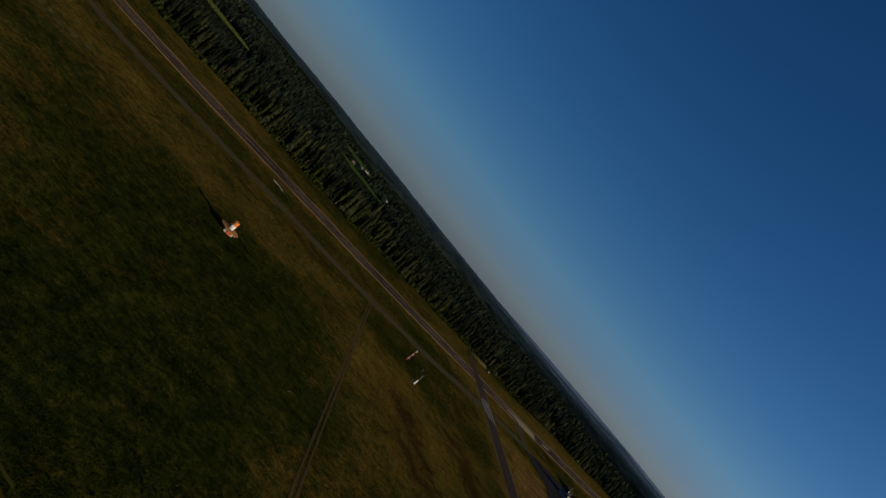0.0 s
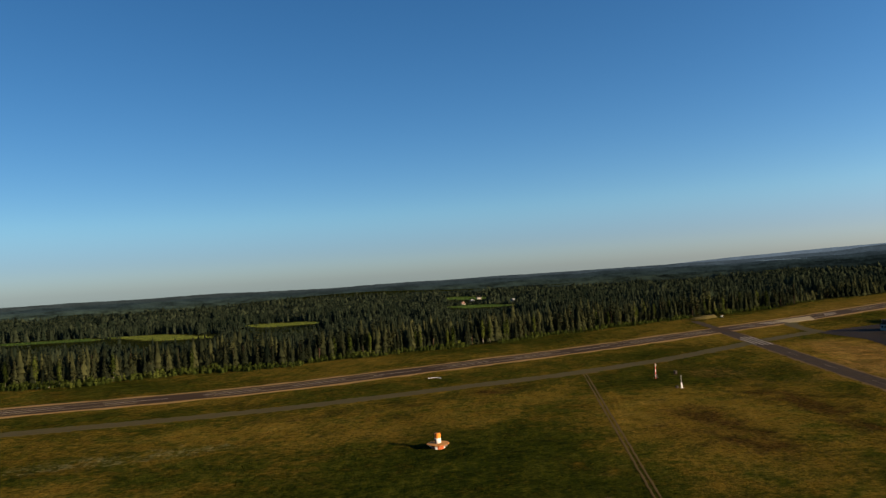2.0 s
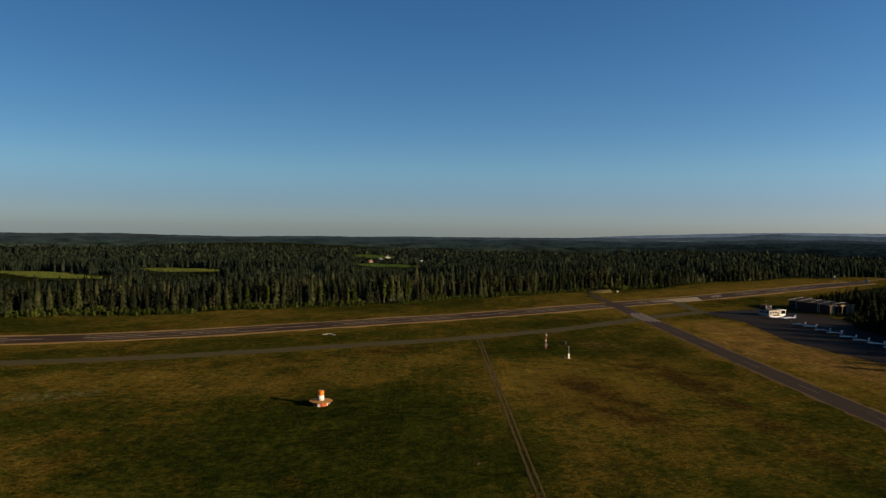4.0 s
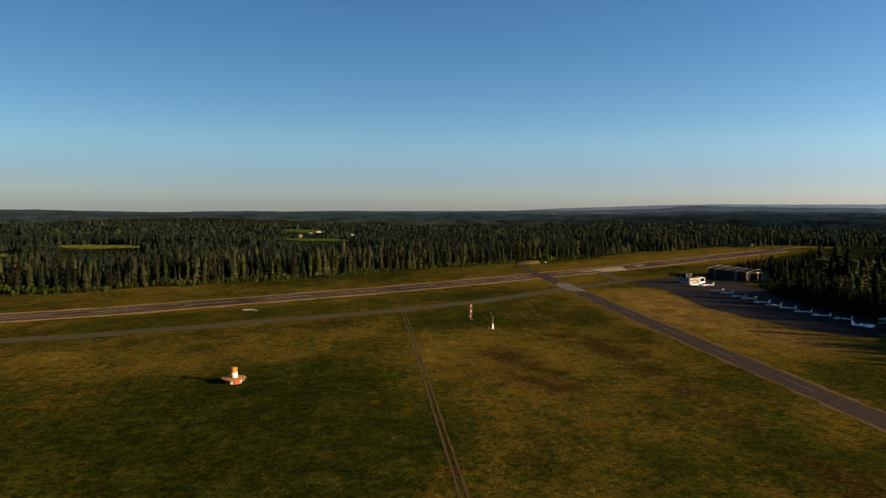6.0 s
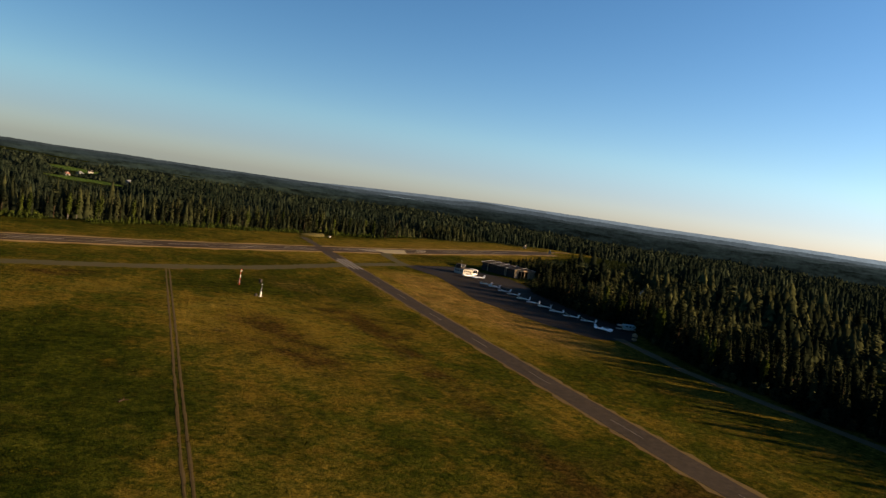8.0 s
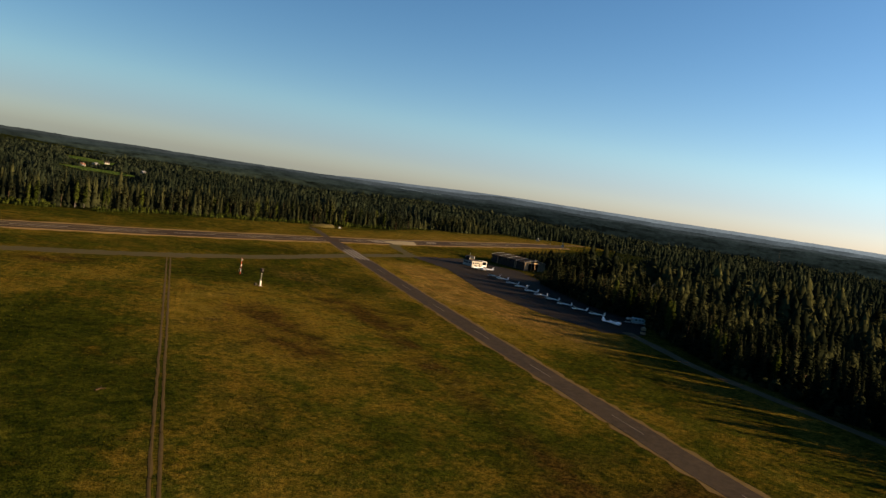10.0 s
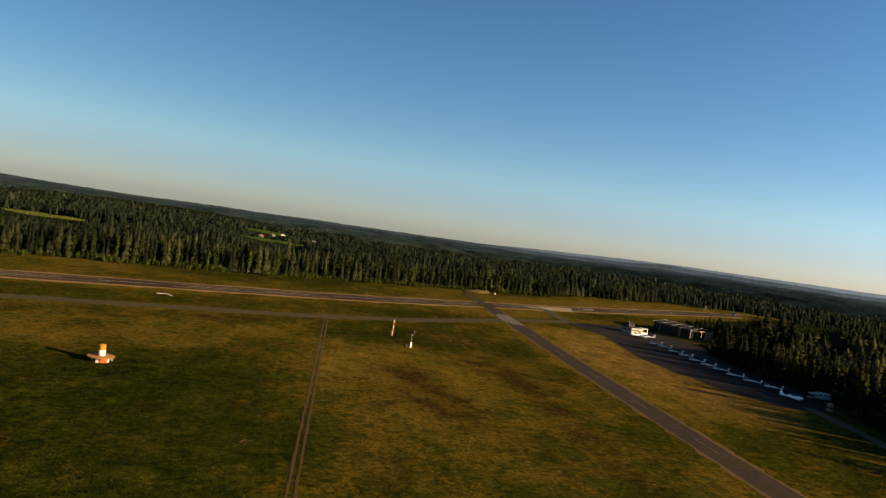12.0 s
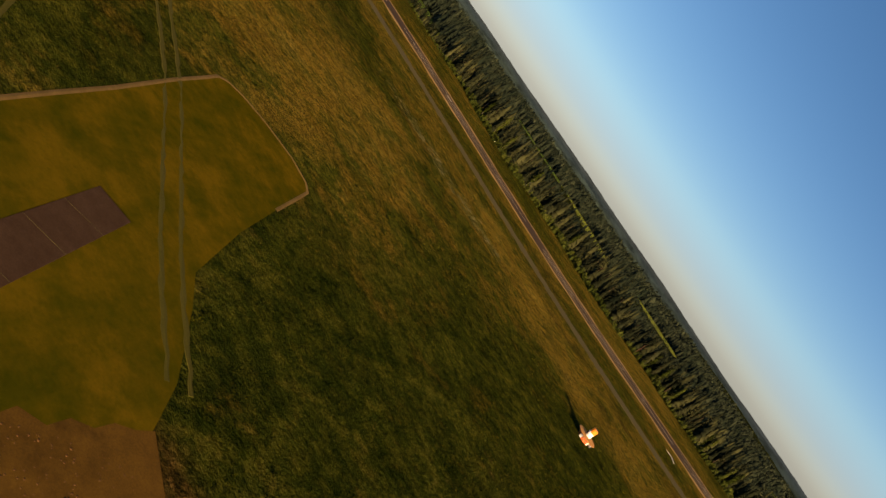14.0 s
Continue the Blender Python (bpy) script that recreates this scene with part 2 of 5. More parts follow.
CONCRETE = asphalt_material("pale_concrete", (0.25, 0.205, 0.115), (0.37, 0.31, 0.19), 0.5, stretch=(0.3, 1, 1))
FLAT = asphalt_material("flattened_grass", (0.040, 0.039, 0.006), (0.056, 0.050, 0.008), 0.4, stretch=(1, 1, 1))
LITTER = asphalt_material("reddish_litter", (0.044, 0.022, 0.003), (0.105, 0.054, 0.008), 0.5, stretch=(1, 1, 1))
CLIPPINGS = asphalt_material("dry_clippings", (0.085, 0.055, 0.016), (0.15, 0.096, 0.032), 0.4, stretch=(1, 1, 1))
RUT = asphalt_material("bare_earth_track", (0.056, 0.037, 0.012), (0.090, 0.060, 0.021), 0.4, stretch=(1, 1, 1))
MATTING = asphalt_material("dark_matting", (0.028, 0.014, 0.007), (0.054, 0.031, 0.017), 0.4, stretch=(1, 1, 1))
FAINT = plain("faint_marking", (0.10, 0.08, 0.06), 0.9, 0, 0.4, 0.6)
WHITE_MARK = plain("worn_white_marking", (0.22, 0.19, 0.15), 0.8, 0, 0.5, 0.6)
WHITE = plain("white_gelcoat", (0.72, 0.72, 0.71), 0.3, 0, 0.08, 1.0, 0.5)
WHITE_PAINT = plain("white_paint", (0.50, 0.49, 0.47), 0.6, 0, 0.15, 1.5)
ORANGE = plain("orange_paint", (0.44, 0.13, 0.015), 0.6, 0, 0.2, 1.5)
RUSTY = plain("rust_red_paint", (0.26, 0.060, 0.018), 0.75, 0, 0.35, 1.2)
RED = plain("red_paint", (0.55, 0.05, 0.03), 0.55, 0, 0.2, 2.0)
DARK_WOOD = plain("dark_stained_boards", (0.017, 0.012, 0.009), 0.8, 0, 0.35, 1.2)
METAL_ROOF = plain("weathered_sheet_roof", (0.026, 0.020, 0.016), 0.75, 0.0, 0.35, 0.5)
STEEL = plain("galvanised_steel", (0.42, 0.42, 0.41), 0.45, 0.7, 0.25, 3.0)
BLUE = plain("light_blue_paint", (0.15, 0.29, 0.32), 0.5, 0, 0.2, 1.0)
PALE_BOARD = plain("weathered_pale_boards", (0.19, 0.135, 0.085), 0.8, 0, 0.4, 1.0)
RUBBER = plain("black_rubber", (0.02, 0.02, 0.02), 0.9, 0, 0.2, 5.0)
DARK_GLASS = plain("dark_canopy_glass", (0.02, 0.025, 0.03), 0.08, 0, 0.1, 1.0, 0.6)
RED_ROOF = plain("brown_red_roof", (0.20, 0.085, 0.06), 0.8, 0, 0.3, 0.8)
STONE = plain("pale_stone", (0.27, 0.255, 0.23), 0.9, 0, 0.3, 2.5)
BARK = plain("conifer_bark", (0.050, 0.030, 0.020), 0.95, 0, 0.5, 2.0, 0.1)
BIRCH_BARK = plain("birch_bark", (0.10, 0.09, 0.08), 0.9, 0, 0.4, 2.0, 0.1)
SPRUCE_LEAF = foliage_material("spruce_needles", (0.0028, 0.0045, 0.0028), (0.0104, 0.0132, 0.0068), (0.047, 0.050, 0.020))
# distance haze put into the needle colour: cooler, darker, less contrast
HAZED_LEAF = foliage_material("hazed_far_needles", (0.0042, 0.0075, 0.0050), (0.0085, 0.0125, 0.0078), (0.024, 0.030, 0.017))
BIRCH_LEAF = foliage_material("birch_leaves", (0.009, 0.014, 0.003), (0.020, 0.028, 0.006), (0.046, 0.055, 0.012))
WATER_M, wnt, wb = mat("lake_water")
put(wnt, wb, (0.05, 0.08, 0.10), 0.06, 0, 0.5)


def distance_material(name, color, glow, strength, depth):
    """Wooded ridges of the far distance, with haze put into their colour and emission."""
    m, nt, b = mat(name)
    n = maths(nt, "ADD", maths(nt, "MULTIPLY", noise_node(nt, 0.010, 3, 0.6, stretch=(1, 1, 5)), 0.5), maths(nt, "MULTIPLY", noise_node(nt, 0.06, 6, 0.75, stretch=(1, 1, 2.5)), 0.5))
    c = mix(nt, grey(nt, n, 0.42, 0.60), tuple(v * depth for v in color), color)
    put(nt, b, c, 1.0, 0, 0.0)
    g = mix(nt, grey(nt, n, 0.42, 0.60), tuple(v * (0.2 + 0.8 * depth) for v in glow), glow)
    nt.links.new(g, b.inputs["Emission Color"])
    # the painted haze glows more towards the sun's side
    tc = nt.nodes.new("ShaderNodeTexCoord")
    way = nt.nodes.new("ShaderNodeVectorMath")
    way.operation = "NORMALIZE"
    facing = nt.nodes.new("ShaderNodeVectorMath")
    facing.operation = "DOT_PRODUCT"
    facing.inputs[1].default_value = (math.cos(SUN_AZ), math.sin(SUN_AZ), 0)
    haze_glow = nt.nodes.new("ShaderNodeMapRange")
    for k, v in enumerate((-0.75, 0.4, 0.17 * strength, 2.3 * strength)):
        haze_glow.inputs[1 + k].default_value = v
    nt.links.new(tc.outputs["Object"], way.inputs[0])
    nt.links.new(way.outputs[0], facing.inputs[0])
    nt.links.new(facing.outputs["Value"], haze_glow.inputs[0])
    nt.links.new(haze_glow.outputs[0], b.inputs["Emission Strength"])
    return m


# ---- building helpers ----
def part(name, bm, material, parent=None, label="", smooth=False):
    """Links a bmesh as one mesh object, under a thing or a part."""
    me = bpy.data.meshes.new(name)
    bm.to_mesh(me)
    bm.free()
    me.materials.append(material)
    if smooth:
        me.shade_smooth()
    ob = new(name, me)
    if parent is not None:
        ob.parent = parent
    if label:
        ob["label"] = label
    return ob


def thing(name, m, label, category, group="", kind=""):
    ob = new(name)
    ob.empty_display_size = 0.5
    ob.matrix_basis = m
    return tagged(ob, label, category, group, kind)


def box(bm, cx, cy, cz, sx, sy, sz, m=None, bevel=0.0):
    r = bmesh.ops.create_cube(bm, size=1.0)
    bmesh.ops.scale(bm, vec=(sx, sy, sz), verts=r["verts"])
    if bevel:
        es = list({e for v in r["verts"] for e in v.link_edges})
        rr = bmesh.ops.bevel(bm, geom=es, offset=bevel, segments=2, affect="EDGES", profile=0.5)
        vs = list({v for f in rr["faces"] for v in f.verts} | {v for v in r["verts"] if v.is_valid})
    else:
        vs = r["verts"]
    if m is not None:
        bmesh.ops.transform(bm, matrix=m, verts=vs)
    bmesh.ops.translate(bm, vec=(cx, cy, cz), verts=vs)
    return vs


def rod(bm, a, b, r1, r2=None, seg=8):
    a, b = Vector(a), Vector(b)
    r2 = r1 if r2 is None else r2
    c = bmesh.ops.create_cone(bm, cap_ends=True, segments=seg, radius1=r1, radius2=r2, depth=(b - a).length)
    q = (b - a).to_track_quat("Z", "Y").to_matrix().to_4x4()
    bmesh.ops.transform(bm, matrix=Matrix.Translation((a + b) / 2) @ q, verts=c["verts"])
    return c["verts"]


def lathe(bm, rings, seg=20):
    """Rings of (radius, z), closed at both ends."""
    rows = []
    for r, z in rings:
        rows.append([bm.verts.new((r * math.cos(i * 2 * math.pi / seg), r * math.sin(i * 2 * math.pi / seg), z)) for i in range(seg)])
    for a, b in zip(rows, rows[1:]):
        for i in range(seg):
            j = (i + 1) % seg
            bm.faces.new((a[i], a[j], b[j], b[i]))
    bm.faces.new(rows[0][::-1])
    bm.faces.new(rows[-1])
    return bm


def loft(bm, sections, seg=12):
    """Ellipse sections along x: (x, half width, half height, z)."""
    rows = []
    for x, hw, hh, z in sections:
        rows.append([bm.verts.new((x, hw * math.cos(i * 2 * math.pi / seg), z + hh * math.sin(i * 2 * math.pi / seg))) for i in range(seg)])
    for a, b in zip(rows, rows[1:]):
        for i in range(seg):
            j = (i + 1) % seg
            bm.faces.new((a[i], b[i], b[j], a[j]))
    bm.faces.new(rows[0])
    bm.faces.new(rows[-1][::-1])
    return bm


def wing(bm, root, tip, root_chord, tip_chord, thick):
    """A tapered aerofoil slab from root to tip; chords run along x."""
    rows = []
    for p, c, t in ((root, root_chord, thick), (tip, tip_chord, thick * 0.5)):
        p = Vector(p)
        rows.append([bm.verts.new(p + Vector(q)) for q in ((c * 0.35, 0, 0), (c * 0.1, 0, t * 0.6), (-c * 0.25, 0, t * 0.4), (-c * 0.65, 0, 0), (-c * 0.2, 0, -t * 0.3), (c * 0.15, 0, -t * 0.4))])
    n = len(rows[0])
    for i in range(n):
        j = (i + 1) % n
        bm.faces.new((rows[0][i], rows[0][j], rows[1][j], rows[1][i]))
    bm.faces.new(rows[0][::-1])
    bm.faces.new(rows[1])
    bmesh.ops.recalc_face_normals(bm, faces=bm.faces[:])
    return bm


# ---- the lie of the land ----
def smooth01(v):
    v = np.clip(v, 0, 1)
    return v * v * (3 - 2 * v)


def waves(x, y, size, seed):
    """Soft rolling noise in about -1..1 from a few crossed sine waves."""
    rng = np.random.default_rng(seed)
    out = 0
    for k in range(7):
        a, ph, s = rng.uniform(0, 2 * np.pi), rng.uniform(0, 2 * np.pi), size * rng.uniform(0.55, 1.7)
        out = out + np.sin((x * np.cos(a) + y * np.sin(a)) * 2 * np.pi / s + ph)
    return out / 4.0


RISE_X = np.arange(-500.0, 1101.0, 2.0)
RISE_Z = np.interp(RISE_X, [-260, -150, -78, -20, 30, 200, 250, 300, 365, 427, 539, 700], [8.0, 6.0, 3.9, 1.6, 0.0, 0.0, 0.6, 1.4, 2.1, 3.6, 6.5, 8.5])
RISE_Z = np.convolve(np.pad(RISE_Z, 12, "edge"), np.ones(25) / 25, "valid")


def land(x, y):
    """Land height: dips mid-field and rises to both sides, shaped to fit the runway in the camera's view."""
    x, y = np.asarray(x, float), np.asarray(y, float)
    r = np.hypot(x, y)
    z = np.interp(x, RISE_X, RISE_Z) * (1 - smooth01((r - 700) / 500))
    far = np.interp(r, [0, 750, 1500, 2500, 3050, 3300, 3550, 4200, 5200], [0, 0, -11, -13, -22, -24, -24, -24, -24])
    return z + far + smooth01((r - 900) / 900) * 8 * waves(x, y, 1100, 5)


def edge_north(x):
    """Where the grass north of the runway ends and the wood begins."""
    x = np.asarray(x, float)
    return np.interp(x, [-900, -230, -180, -162, -92, -32, 0, 60, 160, 210, 290, 346, 400, 470, 560, 604, 612, 900], [640, 500, 450, 411, 404, 406, 415, 419, 423, 434, 438, 446, 440, 446, 444, 446, 330, 330]) + 5 * waves(x, 0 * x, 70, 3)


def edge_right(y):
    """Where the wood beside the apron and the gravel road begins."""
    y = np.asarray(y, float)
    return np.interp(y, [-400, -150, -50, 30, 55, 92, 120, 145, 169, 201, 224, 246, 256, 270, 300, 322, 360], [20, 130, 172, 216, 228, 249, 271, 297, 304, 321, 337, 360, 394, 402, 414, 432, 600]) + 2.0 * waves(y, 0 * y, 45, 8)


def clearing(x, y):
    """Fields in the woods: 1 inside, 0 outside."""
    out = 0 * x
    for cx, cy, hx, hy, turn in ((-12, 765, 31, 66, 0.15), (120, 860, 40, 58, 0.1), (398, 935, 36, 72, -0.4), (606, 1480, 44, 210, -0.4), (-110, 792, 44, 40, 0.1),
                                 (-160, 2140, 60, 90, 0), (655, 412, 74, 34, 0.3), (-190, 470, 24, 34, 0.2)):
        c, s = math.cos(turn), math.sin(turn)
        u, v = (x - cx) * c + (y - cy) * s, -(x - cx) * s + (y - cy) * c
        q = (np.abs(u + 0.25 * v) / hx) ** 6 + (np.abs(v) / hy) ** 6 + 0.5 * waves(x, y, 52, 11)
        out = np.maximum(out, np.clip((1.06 - q) / 0.12, 0, 1))
    return out


# fields kept in the camera's view: x, y, half width, half depth
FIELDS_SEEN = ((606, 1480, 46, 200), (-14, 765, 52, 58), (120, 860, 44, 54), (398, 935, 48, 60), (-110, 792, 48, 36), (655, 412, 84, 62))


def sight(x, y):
    """Tree height as a share of full growth, cut along the camera's sight lines so each field shows."""
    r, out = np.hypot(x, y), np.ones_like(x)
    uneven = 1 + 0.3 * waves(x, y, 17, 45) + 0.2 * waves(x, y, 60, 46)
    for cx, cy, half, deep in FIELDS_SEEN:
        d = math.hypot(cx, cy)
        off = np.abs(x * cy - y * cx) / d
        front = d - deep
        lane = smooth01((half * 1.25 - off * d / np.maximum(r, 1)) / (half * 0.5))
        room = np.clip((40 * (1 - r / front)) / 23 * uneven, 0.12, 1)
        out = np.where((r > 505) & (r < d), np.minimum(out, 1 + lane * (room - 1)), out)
    # trees on the sun's side of each field lowered so sunlight falls on it
    sunward = np.maximum(clearing(x - 21, y + 28), clearing(x - 42, y + 56))
    # trees lowered south-east of the apron's head so the sun reaches it
    u, v = (x - 331) * 0.602 - (y - 274) * 0.799, (x - 331) * 0.799 + (y - 274) * 0.602
    low = np.clip(1.5 - ((u - 62) / 55) ** 2 - (v / 24) ** 2, 0, 1)
    # a slightly lower stand lines the gravel road
    old = smooth01((150 - y) / 50) * ((x > 60) & (y < 150))
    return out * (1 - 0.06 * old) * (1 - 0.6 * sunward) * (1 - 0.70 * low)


def stand(x, y):
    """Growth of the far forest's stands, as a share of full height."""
    v = waves(x, y, 210, 97) + 0.25 * waves(x, y, 40, 98)
    s = 0.38 + 0.32 * smooth01((v + 0.6) / 0.12) + 0.3 * smooth01((v - 0.15) / 0.12)
    far = smooth01((np.hypot(x, y) - 560) / 120)
    return 1 + far * (s - 1)


def wooded(x, y):
    north = y > edge_north(x)
    right = (x > edge_right(y)) & (y < 360)
    east = (x > 606) & (y > 320)
    return (north | right | east) & (clearing(x, y) < 0.3)


def fast_mesh(name, co, tris, material, tint=None, normals=None):
    """A mesh object from vertex and triangle arrays."""
    me = bpy.data.meshes.new(name)
    me.vertices.add(len(co))
    me.vertices.foreach_set("co", np.ascontiguousarray(co, np.float32).ravel())
    n, k = tris.shape
    me.loops.add(n * k)
    me.loops.foreach_set("vertex_index", np.ascontiguousarray(tris, np.int32).ravel())
    me.polygons.add(n)
    me.polygons.foreach_set("loop_start", np.arange(0, n * k, k, dtype=np.int32))
    me.update(calc_edges=True)
    if tint is not None:
        a = me.attributes.new("tint", "FLOAT", "POINT")
        a.data.foreach_set("value", np.ascontiguousarray(tint, np.float32))
    me.materials.append(material)
    if normals is not None:
        me.shade_smooth()
        me.normals_split_custom_set_from_vertices(np.ascontiguousarray(normals, np.float32))
    return new(name, me)


def crown_normals(v, height):
    """Normals that point out of the crown as a whole, so that it is lit as one soft volume."""
    n = np.stack([v[:, 0], v[:, 1], 0.45 * np.hypot(v[:, 0], v[:, 1]) + 0.35 + 0.6 * np.clip(v[:, 2] / height - 0.8, 0, 1)], -1)
    n /= np.linalg.norm(n, axis=1, keepdims=True)
    tilt = np.random.default_rng(len(v)).normal(0, 0.22, (len(v) // 4 + 1, 3))
    n = n + np.repeat(tilt, 4, axis=0)[:len(v)]
    return n / np.linalg.norm(n, axis=1, keepdims=True)


def point_attr(me, name, values):
    a = me.attributes.new(name, "FLOAT", "POINT")
    a.data.foreach_set("value", np.ascontiguousarray(values, np.float32))


# ---- ground: one sheet to the horizon ----
def stretch_out(lo, hi, step, reach):
    mid = list(np.arange(lo, hi + 0.1, step))
    a, s = [lo], step
    while a[-1] > -reach:
        s *= 1.06
        a.append(a[-1] - s)
    b, s = [mid[-1]], step
    while b[-1] < reach:
        s *= 1.06
        b.append(b[-1] + s)
    return np.array(a[:0:-1] + mid + b[1:])


def blob(x, y, cx, cy, hx, hy, turn=0.0, soft=0.5):
    c, s = math.cos(turn), math.sin(turn)
    u, v = (x - cx) * c + (y - cy) * s, -(x - cx) * s + (y - cy) * c
    q = (u / hx) ** 2 + (v / hy) ** 2
    return smooth01((1 + soft - q) / (2 * soft))


def build_ground():
    gx, gy = stretch_out(-220, 560, 3.6, 5600), stretch_out(-120, 520, 3.6, 5600)
    nx, ny = len(gx), len(gy)
    x, y = [a.ravel() for a in np.meshgrid(gx, gy)]
    z = land(x, y)
    i = np.arange(nx * ny).reshape(ny, nx)
    quads = np.stack([i[:-1, :-1], i[:-1, 1:], i[1:, 1:], i[1:, :-1]], -1).reshape(-1, 4)
    ob = fast_mesh("ground", np.stack([x, y, z], -1), quads, GRASS)
    me = ob.data
    me.shade_smooth()
    # damp green hollows, dry golden ground, rusty sorrel and bleached moss
    lush = 0.44 + 0.34 * waves(x, y, 120, 21) + 0.2 * waves(x, y, 34, 22) + 0.14 * smooth01((270 - y) / 40) * smooth01((0.511 * (y - 35) + 136 - x) / 12)
    lush += 0.42 * blob(x, y, 46, 138, 36, 44, -0.3, 0.8) + 0.35 * blob(x, y, 75, 184, 34, 20, 0.3) + 0.4 * blob(x, y, 108, 216, 15, 11, 0.5, 0.9) + 0.5 * blob(x, y, 22, 82, 26, 30)
    lush += 0.35 * blob(x, y, 150, 236, 26, 14, 0.2) + 0.3 * blob(x, y, 205, 110, 16, 46, -0.45) + 0.3 * blob(x, y, 92, 300, 150, 14, 0.05, 0.8)
    lush -= 1.1 * blob(x, y, 252, 200, 36, 84, -0.45) + 0.4 * blob(x, y, 40, 232, 90, 24, 0.05, 0.8) + 0.35 * blob(x, y, 122, 168, 20, 36, -0.4)
    lush += 0.5 * blob(x, y, -44, 74, 24, 26, 0, 0.8) - 0.25 * blob(x, y, -60, 160, 50, 40, 0, 0.8) - 0.2 * blob(x, y, -14, 190, 44, 26, 0.2, 0.8) - 0.3 * blob(x, y, 300, 330, 60, 18, 0.3) - 0.55 * blob(x, y, 470, 390, 170, 40, 0.1, 0.8)
    lush += 0.22 * smooth01((30 - x) / 50) * (y < 300)
    lush += 0.08 * (y > 350 + 0.09 * x) * (y < 460)
    rust = 0.24 + 0.22 * waves(x, y, 70, 31) + 0.14 * waves(x, y, 24, 32)
    rust += 0.42 * blob(x, y, 124, 166, 18, 34, -0.45, 0.9) + 0.3 * blob(x, y, 190, 196, 26, 50, -0.45, 0.9) + 0.5 * blob(x, y, 122, 50, 22, 30, -0.45, 0.9)
    rust += 0.35 * blob(x, y, 240, 168, 10, 34, -0.45, 0.9) + 0.8 * blob(x, y, 15, 46, 9, 13, -0.4) + 0.3 * blob(x, y, 66, 258, 60, 9, 0.05)
    rust += 0.45 * blob(x, y, 147, 127, 5, 72, -0.44, 0.6) + 0.3 * blob(x, y, 60, 20, 50, 30)
    bleached = 0.68 * blob(x, y, -24, 220, 40, 9, 0.1, 0.8) + 0.3 * blob(x, y, -26, 156, 14, 10, 0.4)
    bleached += 0.42 * blob(x, y, 147, 127, 4, 70, -0.44, 0.6) + 0.38 * blob(x, y, 117, 182, 9, 12, -0.4) + 0.3 * blob(x, y, 252, 176, 10, 26, -0.45)
    point_attr(me, "lush", lush)
    point_attr(me, "rust", rust)
    point_attr(me, "bleached", bleached)
    # ripe reddish grass beside the apron and along the head of the runway
    point_attr(me, "ripe", 0.85 * blob(x, y, 258, 205, 26, 84, -0.45, 0.7) + 0.5 * blob(x, y, 450, 385, 170, 30, 0.1, 0.8) + 0.4 * blob(x, y, 205, 225, 40, 30, -0.4, 0.9) + 0.25 * waves(x, y, 46, 27))
    point_attr(me, "field", clearing(x, y) * ~((x > 560) & (y < 480)))
    point_attr(me, "hay", blob(x, y, -6, 765, 60, 80) + blob(x, y, 120, 860, 60, 80))
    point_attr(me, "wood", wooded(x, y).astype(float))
    return tagged(ob, "airfield meadow of dry brown and olive grass", "ground", kind="structure")


build_ground()


# ---- strips and patches laid on the ground ----
def strip(name, line, width, material, label, category, lift=0.04, step=6.0, ragged=0.0, parent=None, thick=0.12):
    """A ribbon along a line of (x, y) that follows the land, with real thickness."""
    pts = []
    for (ax, ay), (bx, by) in zip(line, line[1:]):
        n = max(1, int(math.hypot(bx - ax, by - ay) / step))
        pts += [(ax + (bx - ax) * k / n, ay + (by - ay) * k / n) for k in range(n)]
    pts.append(line[-1])
    rng = random.Random(len(name) * 7 + len(pts))
    bm = bmesh.new()
    rows = []
    for k, (px, py) in enumerate(pts):
        a, b = pts[max(0, k - 1)], pts[min(len(pts) - 1, k + 1)]
        d = Vector((b[0] - a[0], b[1] - a[1])).normalized()
        nx, ny = -d.y, d.x
        l, r = width / 2 + rng.uniform(-ragged, ragged), width / 2 + rng.uniform(-ragged, ragged)
        row = []
        for q, dz in ((-r, -thick), (-r, lift), (0, lift + 0.02), (l, lift), (l, -thick)):
            vx, vy = px + nx * q, py + ny * q
            row.append(bm.verts.new((vx, vy, float(land(vx, vy)) + dz)))
        rows.append(row)
    for a, b in zip(rows, rows[1:]):
        for j in range(4):
            bm.faces.new((a[j], b[j], b[j + 1], a[j + 1]))
    bm.faces.new(rows[0])
    bm.faces.new(rows[-1][::-1])
    bmesh.ops.recalc_face_normals(bm, faces=bm.faces[:])
    ob = part(name, bm, material, parent)
    return tagged(ob, label, category, kind="structure") if parent is None else ob


